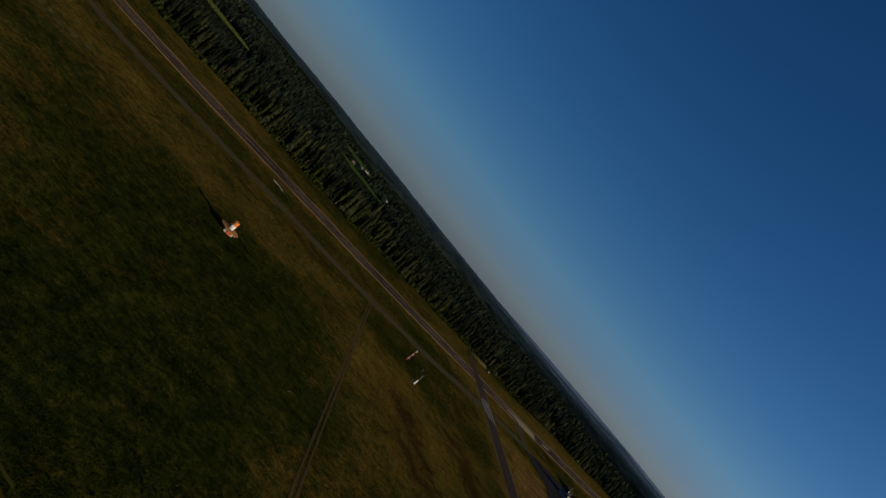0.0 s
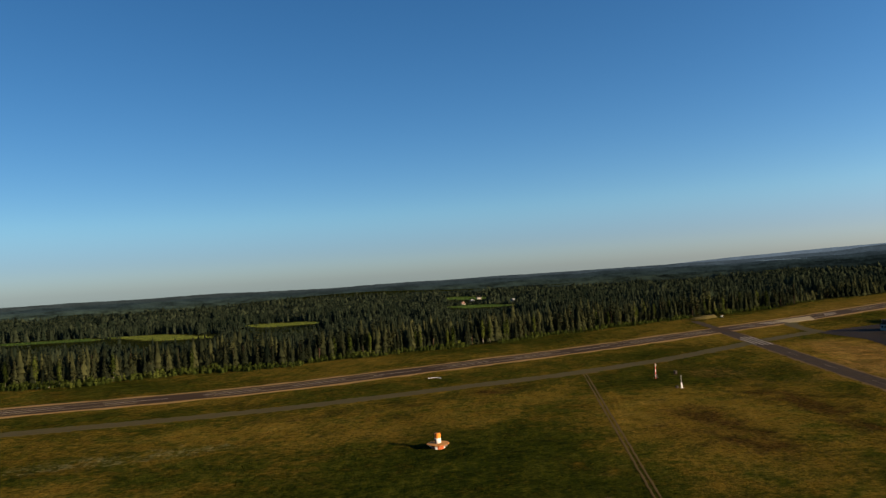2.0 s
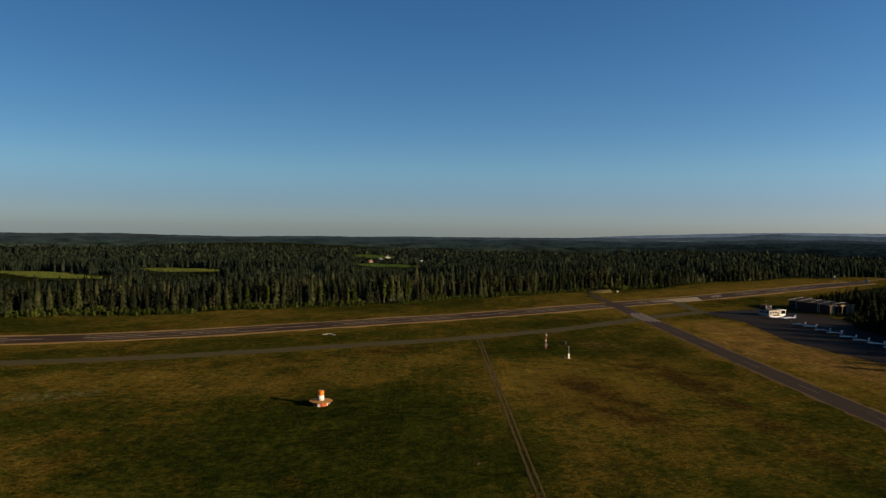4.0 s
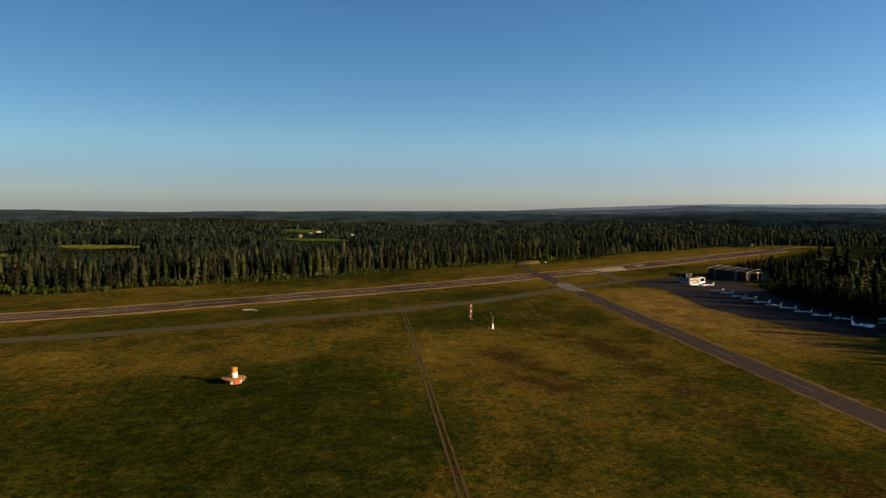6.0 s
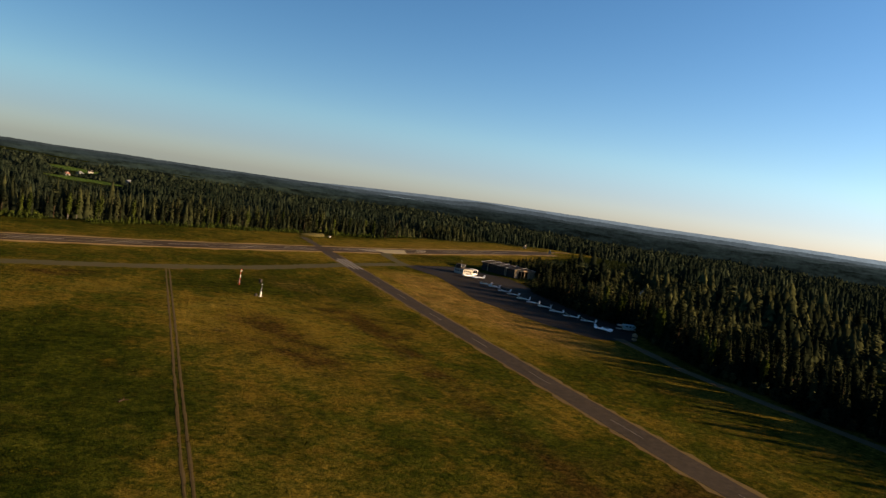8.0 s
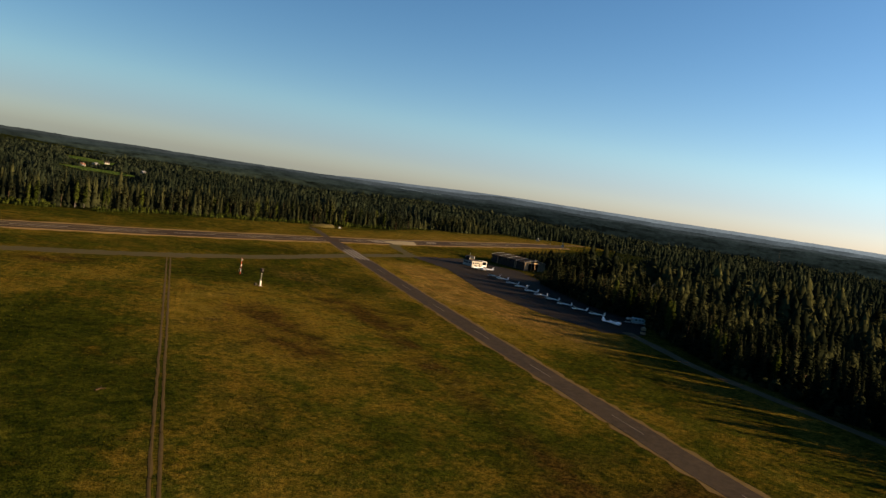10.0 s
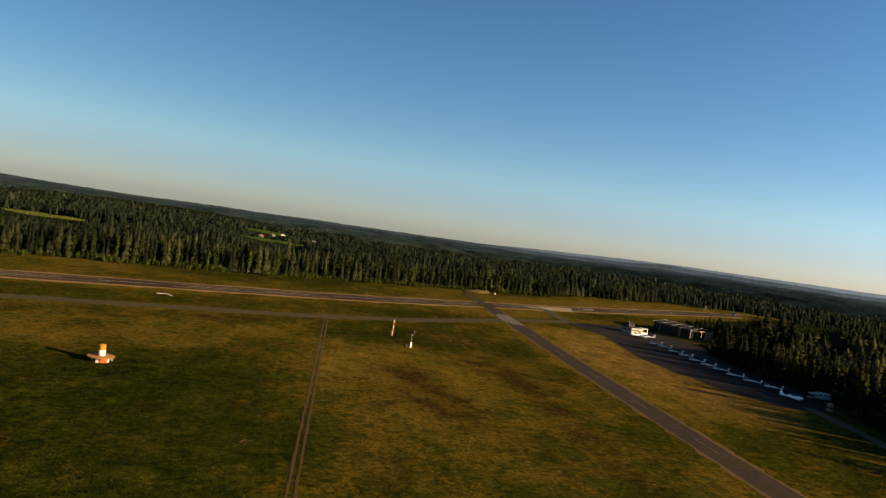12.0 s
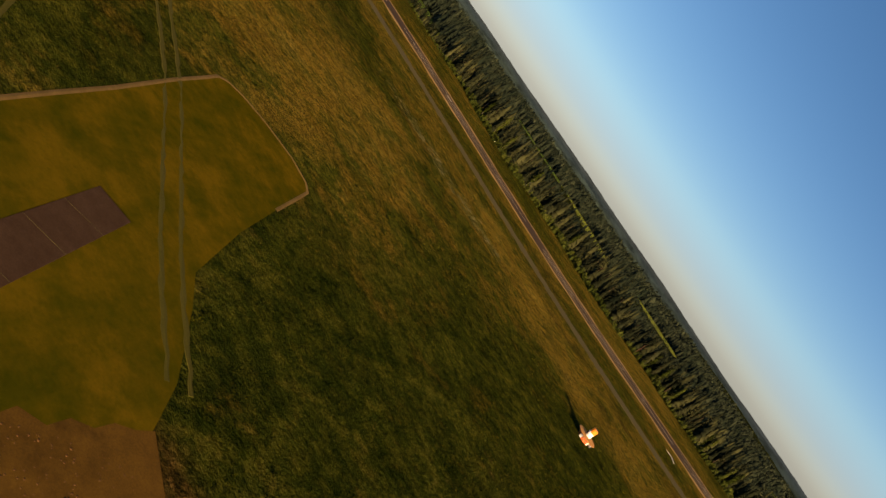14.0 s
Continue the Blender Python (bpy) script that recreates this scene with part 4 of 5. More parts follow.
def build_woods():
    # front rows of the wood beside the apron
    x, y = scatter(RNG, 110, 520, -60, 330, 4.3)
    d = depth_in(x, y)
    front = wooded(x, y) & (d > 6) & (d < 38)
    plant("wood_edge", x[front], y[front], NEAR_KINDS, "dense dark spruce wood beside the apron", RNG, (0.55, 1.06), widen=1.15)
    x, y = scatter(RNG, 120, 760, -200, 360, 5.7)
    d = depth_in(x, y)
    deep = wooded(x, y) & (d >= 38) & (np.hypot(x, y) < 520) & (waves(x, y, 40, 71) < 0.25)
    plant("spruce_wood", x[deep], y[deep], MID_KINDS, "dense spruce wood with sunlit tops behind the apron", RNG, (0.5, 1.25), widen=1.6)
    # front rows north of the runway
    x, y = scatter(RNG, -330, 700, 392, 600, 3.5)
    d = depth_in(x, y)
    front = wooded(x, y) & (d > 5) & (d < 36) & in_view(x, y)
    pines = front & (d < 15) & (waves(x, y, 60, 33) > 0.5) & (waves(x, y, 11, 34) > 0.3)
    rp = random.Random(61)
    tall = [(rp.uniform(12.5, 15.5), rp.uniform(1.3, 1.8)) for _ in range(5)]
    crowns = [("pine", h, blades(rp, 10, 6, h, r, h * 0.30, 0.5, "pine", 0.1)) for h, r in tall]
    stems = [("stem", h, trunk_mesh(rp, h * 0.86, 0.17, 3, h * 0.5)) for h, r in tall]
    plant("pine_crowns", x[pines], y[pines], crowns, "open green pine crowns along the wood's edge", RNG, (0.75, 1.1))
    plant("pine_trunks", x[pines], y[pines], stems, "bare reddish pine trunks along the wood's edge", RNG, (0.8, 1.0), BARK)
    front &= ~pines
    plant("wood_edge", x[front], y[front], MID_KINDS, "mixed conifer wood north of the runway", RNG, (0.5, 1.2), widen=0.92)
    # the woods behind
    x, y = scatter(RNG, -700, 1250, -320, 1250, 5.9)
    d, r = depth_in(x, y), np.hypot(x, y)
    back = (waves(x, y, 60, 73) < 0.68) & wooded(x, y) & in_view(x, y) & (r < 1050) & (d >= np.where(y < 360, 38, 36)) & ~((y < 360) & (r < 520))
    plant("conifer_forest", x[back], y[back], FAR_KINDS, "wide conifer forest with uneven tops", RNG, (0.65, 1.1), HAZED_LEAF, widen=1.25)
    x, y = scatter(RNG, -1500, 2400, -600, 2400, 10.5)
    r = np.hypot(x, y)
    far = wooded(x, y) & in_view(x, y) & (r >= 1050) & (r < 2060 + 60 * waves(x, y, 90, 65))
    plant("far_forest", x[far], y[far], LAST_KINDS, "far conifer forest on gently rolling land", RNG, (0.6, 1.05), HAZED_LEAF, widen=2.4)
    # young birch and scrub in front of the north wood
    rng = random.Random(9)
    scrub = [("birch", 4, blades(rng, 6, 7, rng.uniform(3, 5.5), rng.uniform(1.0, 1.7), 0.1, 0.5, "oval", 0.3)) for _ in range(6)]
    x, y = scatter(RNG, -240, 480, 392, 462, 2.3)
    d = depth_in(x, y)
    near = (d > -7 + 4 * waves(x, y, 40, 15)) & (d < 9) & in_view(x, y) & (waves(x, y, 55, 19) > -0.35 - 2.0 * (x < 40))
    plant("scrub", x[near], y[near], scrub, "light green birch scrub along the edge of the wood", RNG, (0.35, 0.85), BIRCH_LEAF)
    # shrubs added to cover bright trunks where the wood's foot is in deep shade
    y = RNG.uniform(-60, 256, 900)
    x = edge_right(y) + RNG.uniform(-2.0, 8, 900)
    plant("undergrowth", x, y, scrub, "young spruce and brush added to hide trunks and darken the wood's edge", RNG, (0.5, 1.3))


build_woods()


def build_single_trees():
    """The outermost trees, each one a thing with its own trunk and crown."""
    rng = random.Random(41)
    made = []
    for kind, h, (v, t) in NEAR_KINDS[:12]:
        tm = trunk_mesh(rng, h * 0.97, 0.17 if kind != "birch" else 0.13, 9, h * 0.3)
        made.append((kind, (v, t), tm))
    protos, sizes = {}, {}

    def tree(i, x, y, s, turn):
        kind, crown, tr = made[i]
        z = float(land(x, y))
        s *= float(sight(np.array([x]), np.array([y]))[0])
        m = Matrix.LocRotScale((x, y, z), Euler((0, 0, turn)), (1.1 * s, 1.1 * s, s))
        if i in protos:
            return copy_thing(protos[i], Matrix.LocRotScale((x, y, z), Euler((0, 0, turn)), (s / sizes[i],) * 3))
        name = {"spruce": "spruce_tree", "pine": "pine_tree", "birch": "birch_tree"}[kind]
        label = {"spruce": "tall narrow dark green spruce at the wood's edge", "pine": "tall pine with bare reddish trunk and open crown",
                 "birch": "light green birch with pale trunk at the wood's edge"}[kind]
        th = thing(name, m, label, "tree", "trees at the edge of the wood")
        t1 = fast_mesh("trunk", *tr, BIRCH_BARK if kind == "birch" else BARK)
        t1.parent = th
        t2 = fast_mesh("crown", *crown, BIRCH_LEAF if kind == "birch" else SPRUCE_LEAF, np.full(len(crown[0]), rng.random()), crown_normals(crown[0], 16.0))
        t2.parent = th
        protos[i], sizes[i] = th, s
        return th

    for k in range(150):
        y = -20 + 275 * (k + rng.random()) / 150
        x = float(edge_right(np.array(y))) + rng.uniform(1.5, 9)
        tree(rng.randrange(12), x, y, rng.uniform(0.8, 1.1), rng.random() * 6.28)
    for k in range(145):
        x = -170 + 640 * (k + rng.random()) / 145
        y = float(edge_north(np.array(x))) + rng.uniform(3, 9)
        tree(rng.choice((0, 1, 4, 6, 7, 8, 3, 5, 10)), x, y, rng.uniform(0.8, 1.1), rng.random() * 6.28)


build_single_trees()


# ---- far ridges, a plain backdrop of distance ----
SKYLINE_AZ = (-10, 14, 28, 36, 43, 50, 58, 66, 78, 90, 100, 112, 130)
SKYLINE_EL = (0.40, 0.38, 0.22, 0.20, 0.0, -0.20, -0.42, -0.47, -0.57, -0.50, -0.50, -0.42, -0.42)


def build_ridges():
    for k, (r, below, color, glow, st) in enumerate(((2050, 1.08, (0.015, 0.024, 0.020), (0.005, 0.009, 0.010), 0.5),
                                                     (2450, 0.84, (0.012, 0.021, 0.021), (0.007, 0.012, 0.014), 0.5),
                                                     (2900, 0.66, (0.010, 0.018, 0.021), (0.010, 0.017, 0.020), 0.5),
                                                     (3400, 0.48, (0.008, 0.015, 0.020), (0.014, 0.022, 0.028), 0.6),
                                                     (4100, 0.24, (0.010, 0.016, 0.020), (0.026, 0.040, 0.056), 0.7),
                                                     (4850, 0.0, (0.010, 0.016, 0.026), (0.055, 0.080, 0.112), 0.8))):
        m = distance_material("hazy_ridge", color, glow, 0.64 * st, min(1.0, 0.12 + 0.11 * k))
        bm = bmesh.new()
        rows = []
        for i in range(2701):
            a = radians(-25 + 160 * i / 2700)
            deg = math.degrees(a)
            el = float(np.interp(deg, SKYLINE_AZ, SKYLINE_EL)) - below
            el += (0.095 - 0.013 * k) * float(waves(deg, k * 5.0, 4.5 + 0.6 * k, 70 + k)) + (0.08 - 0.012 * k) * float(waves(deg, k * 3.0, 13 + 2 * k, 50 + k))
            el += (0.030 - 0.004 * k) * float(waves(deg, k * 7.0, 0.7 + 0.1 * k, 60 + k)) + (0.026 - 0.004 * k) * float(waves(deg, 0.0, 0.16, 80 + k))
            # the farthest hills stand in the east only
            el += 0.24 * float(smooth01((deg - 46) / 12)) * (k < 4)
            el -= 0.34 * float(smooth01((deg - 46) / 12)) * (k == 5)
            el += 0.22 * float(smooth01((deg - 46) / 12)) * (k == 4)
            if k == 4:
                el += 0.16 * math.exp(-((deg - 38.5) / 1.8) ** 2)
            top = 44 + r * math.tan(radians(el))
            c, s = math.cos(a), math.sin(a)
            rows.append([bm.verts.new((r * c, r * s, -60)), bm.verts.new((r * c, r * s, top)), bm.verts.new(((r + 120) * c, (r + 120) * s, -60))])
        for a, b in zip(rows, rows[1:]):
            bm.faces.new((a[0], b[0], b[1], a[1]))
            bm.faces.new((a[1], b[1], b[2], a[2]))
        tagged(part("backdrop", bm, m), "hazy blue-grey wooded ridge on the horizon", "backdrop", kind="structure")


build_ridges()


# ---- things on the field ----
def on_land(x, y, turn=0.0, up=0.0):
    return pose(x, y, float(land(x, y)) + up, 0, 0, turn)


def build_beacon():
    """Radio beacon: striped plinth, wide round counterpoise and a white and orange drum."""
    th = thing("radio_beacon", on_land(54.8, 187.2, 20) @ Matrix.Diagonal((0.88, 0.88, 0.92, 1)), "white and orange radio beacon drum on a round rust-coloured deck", "beacon")
    for k in range(16):
        a0, a1 = k * math.pi / 8, (k + 1) * math.pi / 8
        bm = bmesh.new()
        for z0, z1, r in ((-0.1, 1.15, 2.05),):
            vs = [bm.verts.new((rr * math.cos(a), rr * math.sin(a), z)) for rr, z in ((r, z0), (r, z1), (r - 0.2, z1), (r - 0.2, z0)) for a in (a0, a1)]
            for i in range(4):
                j = (i + 1) % 4
                bm.faces.new((vs[2 * i], vs[2 * i + 1], vs[2 * j + 1], vs[2 * j]))
        bmesh.ops.recalc_face_normals(bm, faces=bm.faces[:])
        part("plinth_panel", bm, WHITE_PAINT if k % 4 == 1 else RUSTY, th)
    deck_m = plain("rusty_deck", (0.30, 0.135, 0.035), 0.95, 0, 0.35, 0.8)
    part("deck", lathe(bmesh.new(), [(2.1, 1.15), (3.35, 1.28), (3.4, 1.36), (3.35, 1.42), (1.1, 1.52)], 40), deck_m, th, "wide round rust-orange deck")
    for k in range(12):
        a = k * math.pi / 6
        bm = bmesh.new()
        rod(bm, (2.05 * math.cos(a), 2.05 * math.sin(a), 0.5), (3.2 * math.cos(a), 3.2 * math.sin(a), 1.27), 0.05, seg=6)
        part("strut", bm, STEEL, th)
    drum = part("drum", lathe(bmesh.new(), [(0.95, 1.4), (0.95, 2.9), (0.93, 2.92)], 28), WHITE_PAINT, th, "white lower drum", True)
    part("drum_top", lathe(bmesh.new(), [(0.93, 2.9), (0.9, 2.95), (0.9, 4.1), (0.78, 4.25), (0.3, 4.32)], 28), ORANGE, th, "orange upper drum")
    part("seam", lathe(bmesh.new(), [(0.97, 2.12), (0.99, 2.15), (0.97, 2.18)], 28), STEEL, drum)
    bm = bmesh.new()
    rod(bm, (0, 0, 4.4), (0, 0, 4.6), 0.05, 0.03, 6)
    part("lightning_rod", bm, STEEL, th)
    bm = bmesh.new()
    box(bm, -0.97, 0, 2.1, 0.08, 0.5, 1.2, bevel=0.02)
    part("hatch", bm, DARK_WOOD, th)
    for k in range(5):
        bm = bmesh.new()
        box(bm, 2.9, -0.4, 0.12 + 0.26 * k, 0.3, 0.8, 0.05)
        part("step", bm, STEEL, th)


def build_banded_mast():
    th = thing("banded_mast", on_land(164.9, 240.8) @ Matrix.Scale(0.97, 4), "slender red and white banded wind mast in the grass", "mast")
    for k in range(6):
        bm = bmesh.new()
        rod(bm, (0, 0, k * 1.0 - (0.2 if k == 0 else 0)), (0, 0, k + 1.0), 0.13 - 0.008 * k, 0.12 - 0.008 * k, 10)
        part("band", bm, WHITE_PAINT if k % 2 else RED, th)
    for a in (0, 2.09, 4.19):
        bm = bmesh.new()
        rod(bm, (0, 0, 3.9), (1.1 * math.cos(a), 1.1 * math.sin(a), -0.05), 0.012, seg=5)
        part("stay", bm, STEEL, th)
    bm = bmesh.new()
    rod(bm, (0, 0, 6.0), (0.5, 0.2, 6.15), 0.05, seg=6)
    part("vane", bm, RED, th)
    bm = bmesh.new()
    loft(bm, [(0.12, 0.16, 0.16, 5.75), (0.4, 0.13, 0.13, 5.55), (0.62, 0.08, 0.08, 5.2)], 10)
    part("windsock", bm, WHITE_PAINT, th, "drooping pale cloth windsock", True)
    bm = bmesh.new()
    box(bm, 0.2, 0.15, 3.4, 0.32, 0.32, 0.5, bevel=0.03)
    part("instrument_box", bm, WHITE_PAINT, th)


def build_weather_mast():
    th = thing("weather_mast", on_land(159.2, 218.8) @ Matrix.Scale(0.97, 4), "white weather mast with a slim pole and white cabinet", "mast")
    bm = bmesh.new()
    box(bm, 0, 0, 0.02, 1.3, 1.1, 0.2, bevel=0.03)
    part("footing", bm, STONE, th)
    bm = bmesh.new()
    box(bm, 0, 0, 1.0, 0.46, 0.4, 1.8, bevel=0.04)
    part("cabinet", bm, WHITE_PAINT, th)
    bm = bmesh.new()
    rod(bm, (0, 0, 1.85), (0, 0, 4.7), 0.07, 0.05, 8)
    part("pole", bm, STEEL, th)
    bm = bmesh.new()
    rod(bm, (-0.5, 0.1, 4.6), (0.4, -0.08, 4.6), 0.04, seg=6)
    part("cross_arm", bm, STEEL, th)
    bm = bmesh.new()
    box(bm, -1.6, 0.6, 0.55, 0.9, 0.7, 0.9, bevel=0.05)
    part("battery_box", bm, DARK_WOOD, th)


def build_instrument_box():
    th = thing("instrument_box", on_land(175.8, 243.0, 20), "dark weathered instrument box on a short stand", "instrument")
    bm = bmesh.new()
    box(bm, 0, 0, 1.25, 1.0, 0.9, 1.1, bevel=0.06)
    part("cabinet", bm, DARK_WOOD, th)
    bm = bmesh.new()
    box(bm, 0, 0, 1.86, 1.25, 1.15, 0.12, bevel=0.03)
    part("lid", bm, DARK_WOOD, th)
    for sx in (-1, 1):
        for sy in (-1, 1):
            bm = bmesh.new()
            rod(bm, (0.4 * sx, 0.35 * sy, -0.1), (0.4 * sx, 0.35 * sy, 0.75), 0.05, seg=6)
            part("leg", bm, DARK_WOOD, th)


def build_landing_tee():
    th = thing("landing_tee", on_land(100.0, 308.0, 0) @ Matrix.Scale(0.74, 4), "flat white landing marker of boards on the grass", "marker")
    for a, b in (((-4.6, 2.6), (0.6, 3.6)), ((0.6, 3.6), (1.7, -3.4))):
        d = Vector((b[0] - a[0], b[1] - a[1]))
        bm = bmesh.new()
        box(bm, (a[0] + b[0]) / 2, (a[1] + b[1]) / 2, 0.22, d.length, 0.6, 0.12, Matrix.Rotation(math.atan2(d.y, d.x), 4, "Z"), 0.02)
        part("arm", bm, WHITE_PAINT, th)
        for t in (0.15, 0.85):
            bm = bmesh.new()
            box(bm, a[0] + d.x * t, a[1] + d.y * t, 0.08, 0.25, 0.6, 0.24)
            part("bearer", bm, DARK_WOOD, th)


def build_control_building():
    th = thing("control_building", on_land(341.6, 277.9, -4) @ Matrix.Scale(0.9, 4), "small white flat-roofed airfield building with a glazed lookout", "building")
    bm = bmesh.new()
    box(bm, 0, 0, 1.7, 9.0, 8.0, 3.6, bevel=0.05)
    # main block coloured grey for its shaded west face; sunlit parts stay white
    part("ground_floor", bm, STONE, th, "white walls toned grey in place of shade")
    bm = bmesh.new()
    box(bm, 0, 0, 3.6, 9.6, 8.6, 0.25, bevel=0.03)
    part("roof", bm, METAL_ROOF, th)
    bm = bmesh.new()
    box(bm, -2.0, 1.0, 4.2, 4.2, 4.2, 1.0, bevel=0.04)
    part("lookout_base", bm, DARK_WOOD, th)
    bm = bmesh.new()
    box(bm, -2.0, 1.0, 5.3, 4.0, 4.0, 1.3, bevel=0.04)
    glass = part("lookout_glazing", bm, DARK_GLASS, th, "dark lookout windows")
    for sx in (-1, 1):
        for sy in (-1, 1):
            bm = bmesh.new()
            box(bm, -2.0 + 2.02 * sx, 1.0 + 2.02 * sy, 5.3, 0.16, 0.16, 1.34)
            part("mullion", bm, WHITE_PAINT, glass)
    bm = bmesh.new()
    box(bm, -2.0, 1.0, 6.1, 5.0, 5.0, 0.28, bevel=0.05)
    part("lookout_roof", bm, DARK_WOOD, th)
    bm = bmesh.new()
    rod(bm, (-1.0, 2.0, 6.2), (-1.0, 2.0, 9.0), 0.05, 0.03, 6)
    part("aerial", bm, STEEL, th)
    for px in (-3.2, -1.2, 0.8):
        bm = bmesh.new()
        box(bm, px, -4.02, 2.1, 1.2, 0.08, 1.1)
        w = part("window", bm, DARK_GLASS, th)
        bm = bmesh.new()
        box(bm, px, -4.06, 1.5, 1.4, 0.14, 0.08)
        part("sill", bm, WHITE_PAINT, w)
    for py in (-2.0, 0.6, 2.6):
        bm = bmesh.new()
        box(bm, -4.52, py, 2.1, 0.08, 1.3, 1.1)
        part("window", bm, DARK_GLASS, th)
    bm = bmesh.new()
    box(bm, 2.6, -4.03, 1.15, 1.0, 0.08, 2.1)
    part("door", bm, DARK_WOOD, th)
    # open veranda
    bm = bmesh.new()
    box(bm, 6.9, -1.2, 3.35, 5.0, 5.6, 0.28, bevel=0.03)
    part("veranda_roof", bm, WHITE_PAINT, th)
    for px, py in ((9.2, -3.8), (9.2, 1.4), (5.2, -3.8)):
        bm = bmesh.new()
        box(bm, px, py, 1.6, 0.3, 0.3, 3.3, bevel=0.02)
        part("post", bm, WHITE_PAINT, th)
    bm = bmesh.new()
    box(bm, 6.9, 1.55, 1.6, 4.8, 0.15, 3.2)
    part("veranda_wall", bm, DARK_WOOD, th)
    bm = bmesh.new()
    box(bm, 6.9, -3.9, 0.55, 4.4, 0.12, 0.9)
    part("veranda_rail", bm, WHITE_PAINT, th)


def build_hangar():
    th = thing("hangar", on_land(384.6, 277.4, -13), "long dark timber hangar with a low sheet roof and open end", "hangar")
    L, Wd, Hh = 32.0, 16.0, 5.0
    walls = ((0, L / 2, Wd, 0.3), (-Wd / 2, 0, 0.3, L - 0.6), (Wd / 2, 0, 0.3, L - 0.6))
    for cx, cy, sx, sy in walls:
        bm = bmesh.new()
        box(bm, cx, cy, Hh / 2 - 0.1, sx, sy, Hh)
        part("wall", bm, DARK_WOOD, th)
    for sx in (-1, 1):
        bm = bmesh.new()
        vs = [bm.verts.new(p) for p in ((sx * (Wd / 2 + 0.8), -L / 2 - 1, Hh - 0.1), (0, -L / 2 - 1, Hh + 1.5), (0, L / 2 + 1, Hh + 1.5), (sx * (Wd / 2 + 0.8), L / 2 + 1, Hh - 0.1))]
        f = bm.faces.new(vs)
        bmesh.ops.solidify(bm, geom=[f], thickness=0.2)
        roof = part("roof", bm, METAL_ROOF, th)
        for k in range(13):
            y = -L / 2 + L / 12 * k
            bm = bmesh.new()
            rod(bm, (sx * (Wd / 2 + 0.8), y, Hh + 0.02), (0, y, Hh + 1.62), 0.09, seg=5)
            part("roof_seam", bm, STEEL if k % 3 == 0 else METAL_ROOF, roof)
    for k in range(7):
        x = -Wd / 2 + Wd * k / 6
        bm = bmesh.new()
        box(bm, x, -L / 2, Hh / 2 - 0.1, 0.3, 0.3, Hh, bevel=0.02)
        part("post", bm, PALE_BOARD, th)
    bm = bmesh.new()
    box(bm, 0, -L / 2 - 0.05, Hh - 0.2, Wd, 0.36, 0.9)
    part("lintel", bm, PALE_BOARD, th, "pale lintel board")
    for k, w in ((0, 2.4), (4, 2.5), (5, 2.5)):
        bm = bmesh.new()
        box(bm, -Wd / 2 + Wd / 6 * (k + 0.5), -L / 2 + 0.35, 2.3, w, 0.12, 4.6)
        part("sliding_door", bm, PALE_BOARD, th, "pale sliding door")
    for k in range(6):
        y = -L / 2 + 3.5 + 5 * k
        bm = bmesh.new()
        box(bm, -Wd / 2 - 0.2, y, 3.6, 0.1, 3.2, 1.1)
        part("window", bm, DARK_GLASS, th)
    for y in (-L / 2 + 8, -L / 2 + 9.2, 10):
        bm = bmesh.new()
        box(bm, -Wd / 2 - 0.25, y, 2.4, 0.12, 0.7, 4.6)
        part("door_leaf", bm, PALE_BOARD, th, "pale door leaf")


def glider(m, tilt=1):
    th = thing("glider", m, "white glider parked with one wing tip down", "glider", "gliders parked on the apron")
    part("fuselage", loft(bmesh.new(), [(2.75, 0.03, 0.03, 0.75), (2.4, 0.18, 0.19, 0.78), (1.6, 0.28, 0.33, 0.85), (0.5, 0.29, 0.36, 0.92), (-0.6, 0.19, 0.22, 1.0),
                                        (-2.2, 0.12, 0.14, 1.02), (-4.1, 0.08, 0.1, 1.05), (-4.35, 0.02, 0.05, 1.06)]), WHITE, th, smooth=True)
    part("canopy", loft(bmesh.new(), [(2.2, 0.03, 0.03, 0.95), (1.7, 0.22, 0.26, 1.08), (1.0, 0.25, 0.32, 1.15), (0.4, 0.14, 0.15, 1.2), (0.25, 0.02, 0.02, 1.2)]), DARK_GLASS, th, "dark canopy", True)
    for s in (-1, 1):
        bm = bmesh.new()
        wing(bm, (0.1, 0.2 * s, 1.15), (-0.25, 7.5 * s, 1.15 + (1.7 if s == tilt else -1.0)), 1.2, 0.5, 0.18)
        part("wing", bm, WHITE, th)
        bm = bmesh.new()
        wing(bm, (-4.05, 0, 2.1), (-4.2, 1.3 * s, 2.1), 0.55, 0.35, 0.06)
        part("tailplane", bm, WHITE, th)
    bm = bmesh.new()
    vs = [bm.verts.new((x, y, z)) for y in (-0.05, 0.05) for x, z in ((-3.75, 1.1), (-4.4, 1.0), (-4.5, 1.9), (-4.15, 1.95))]
    for q in ((0, 1, 2, 3), (7, 6, 5, 4), (0, 4, 5, 1), (1, 5, 6, 2), (2, 6, 7, 3), (3, 7, 4, 0)):
        bm.faces.new([vs[i] for i in q])
    part("fin", bm, WHITE, th)
    bm = bmesh.new()
    rod(bm, (0.4, -0.07, 0.22), (0.4, 0.07, 0.22), 0.26, seg=14)
    part("wheel", bm, RUBBER, th)
    bm = bmesh.new()
    rod(bm, (-4.0, -0.04, 0.9), (-4.05, -0.04, 0.0), 0.05, seg=6)
    part("tail_prop", bm, STEEL, th)
    return th


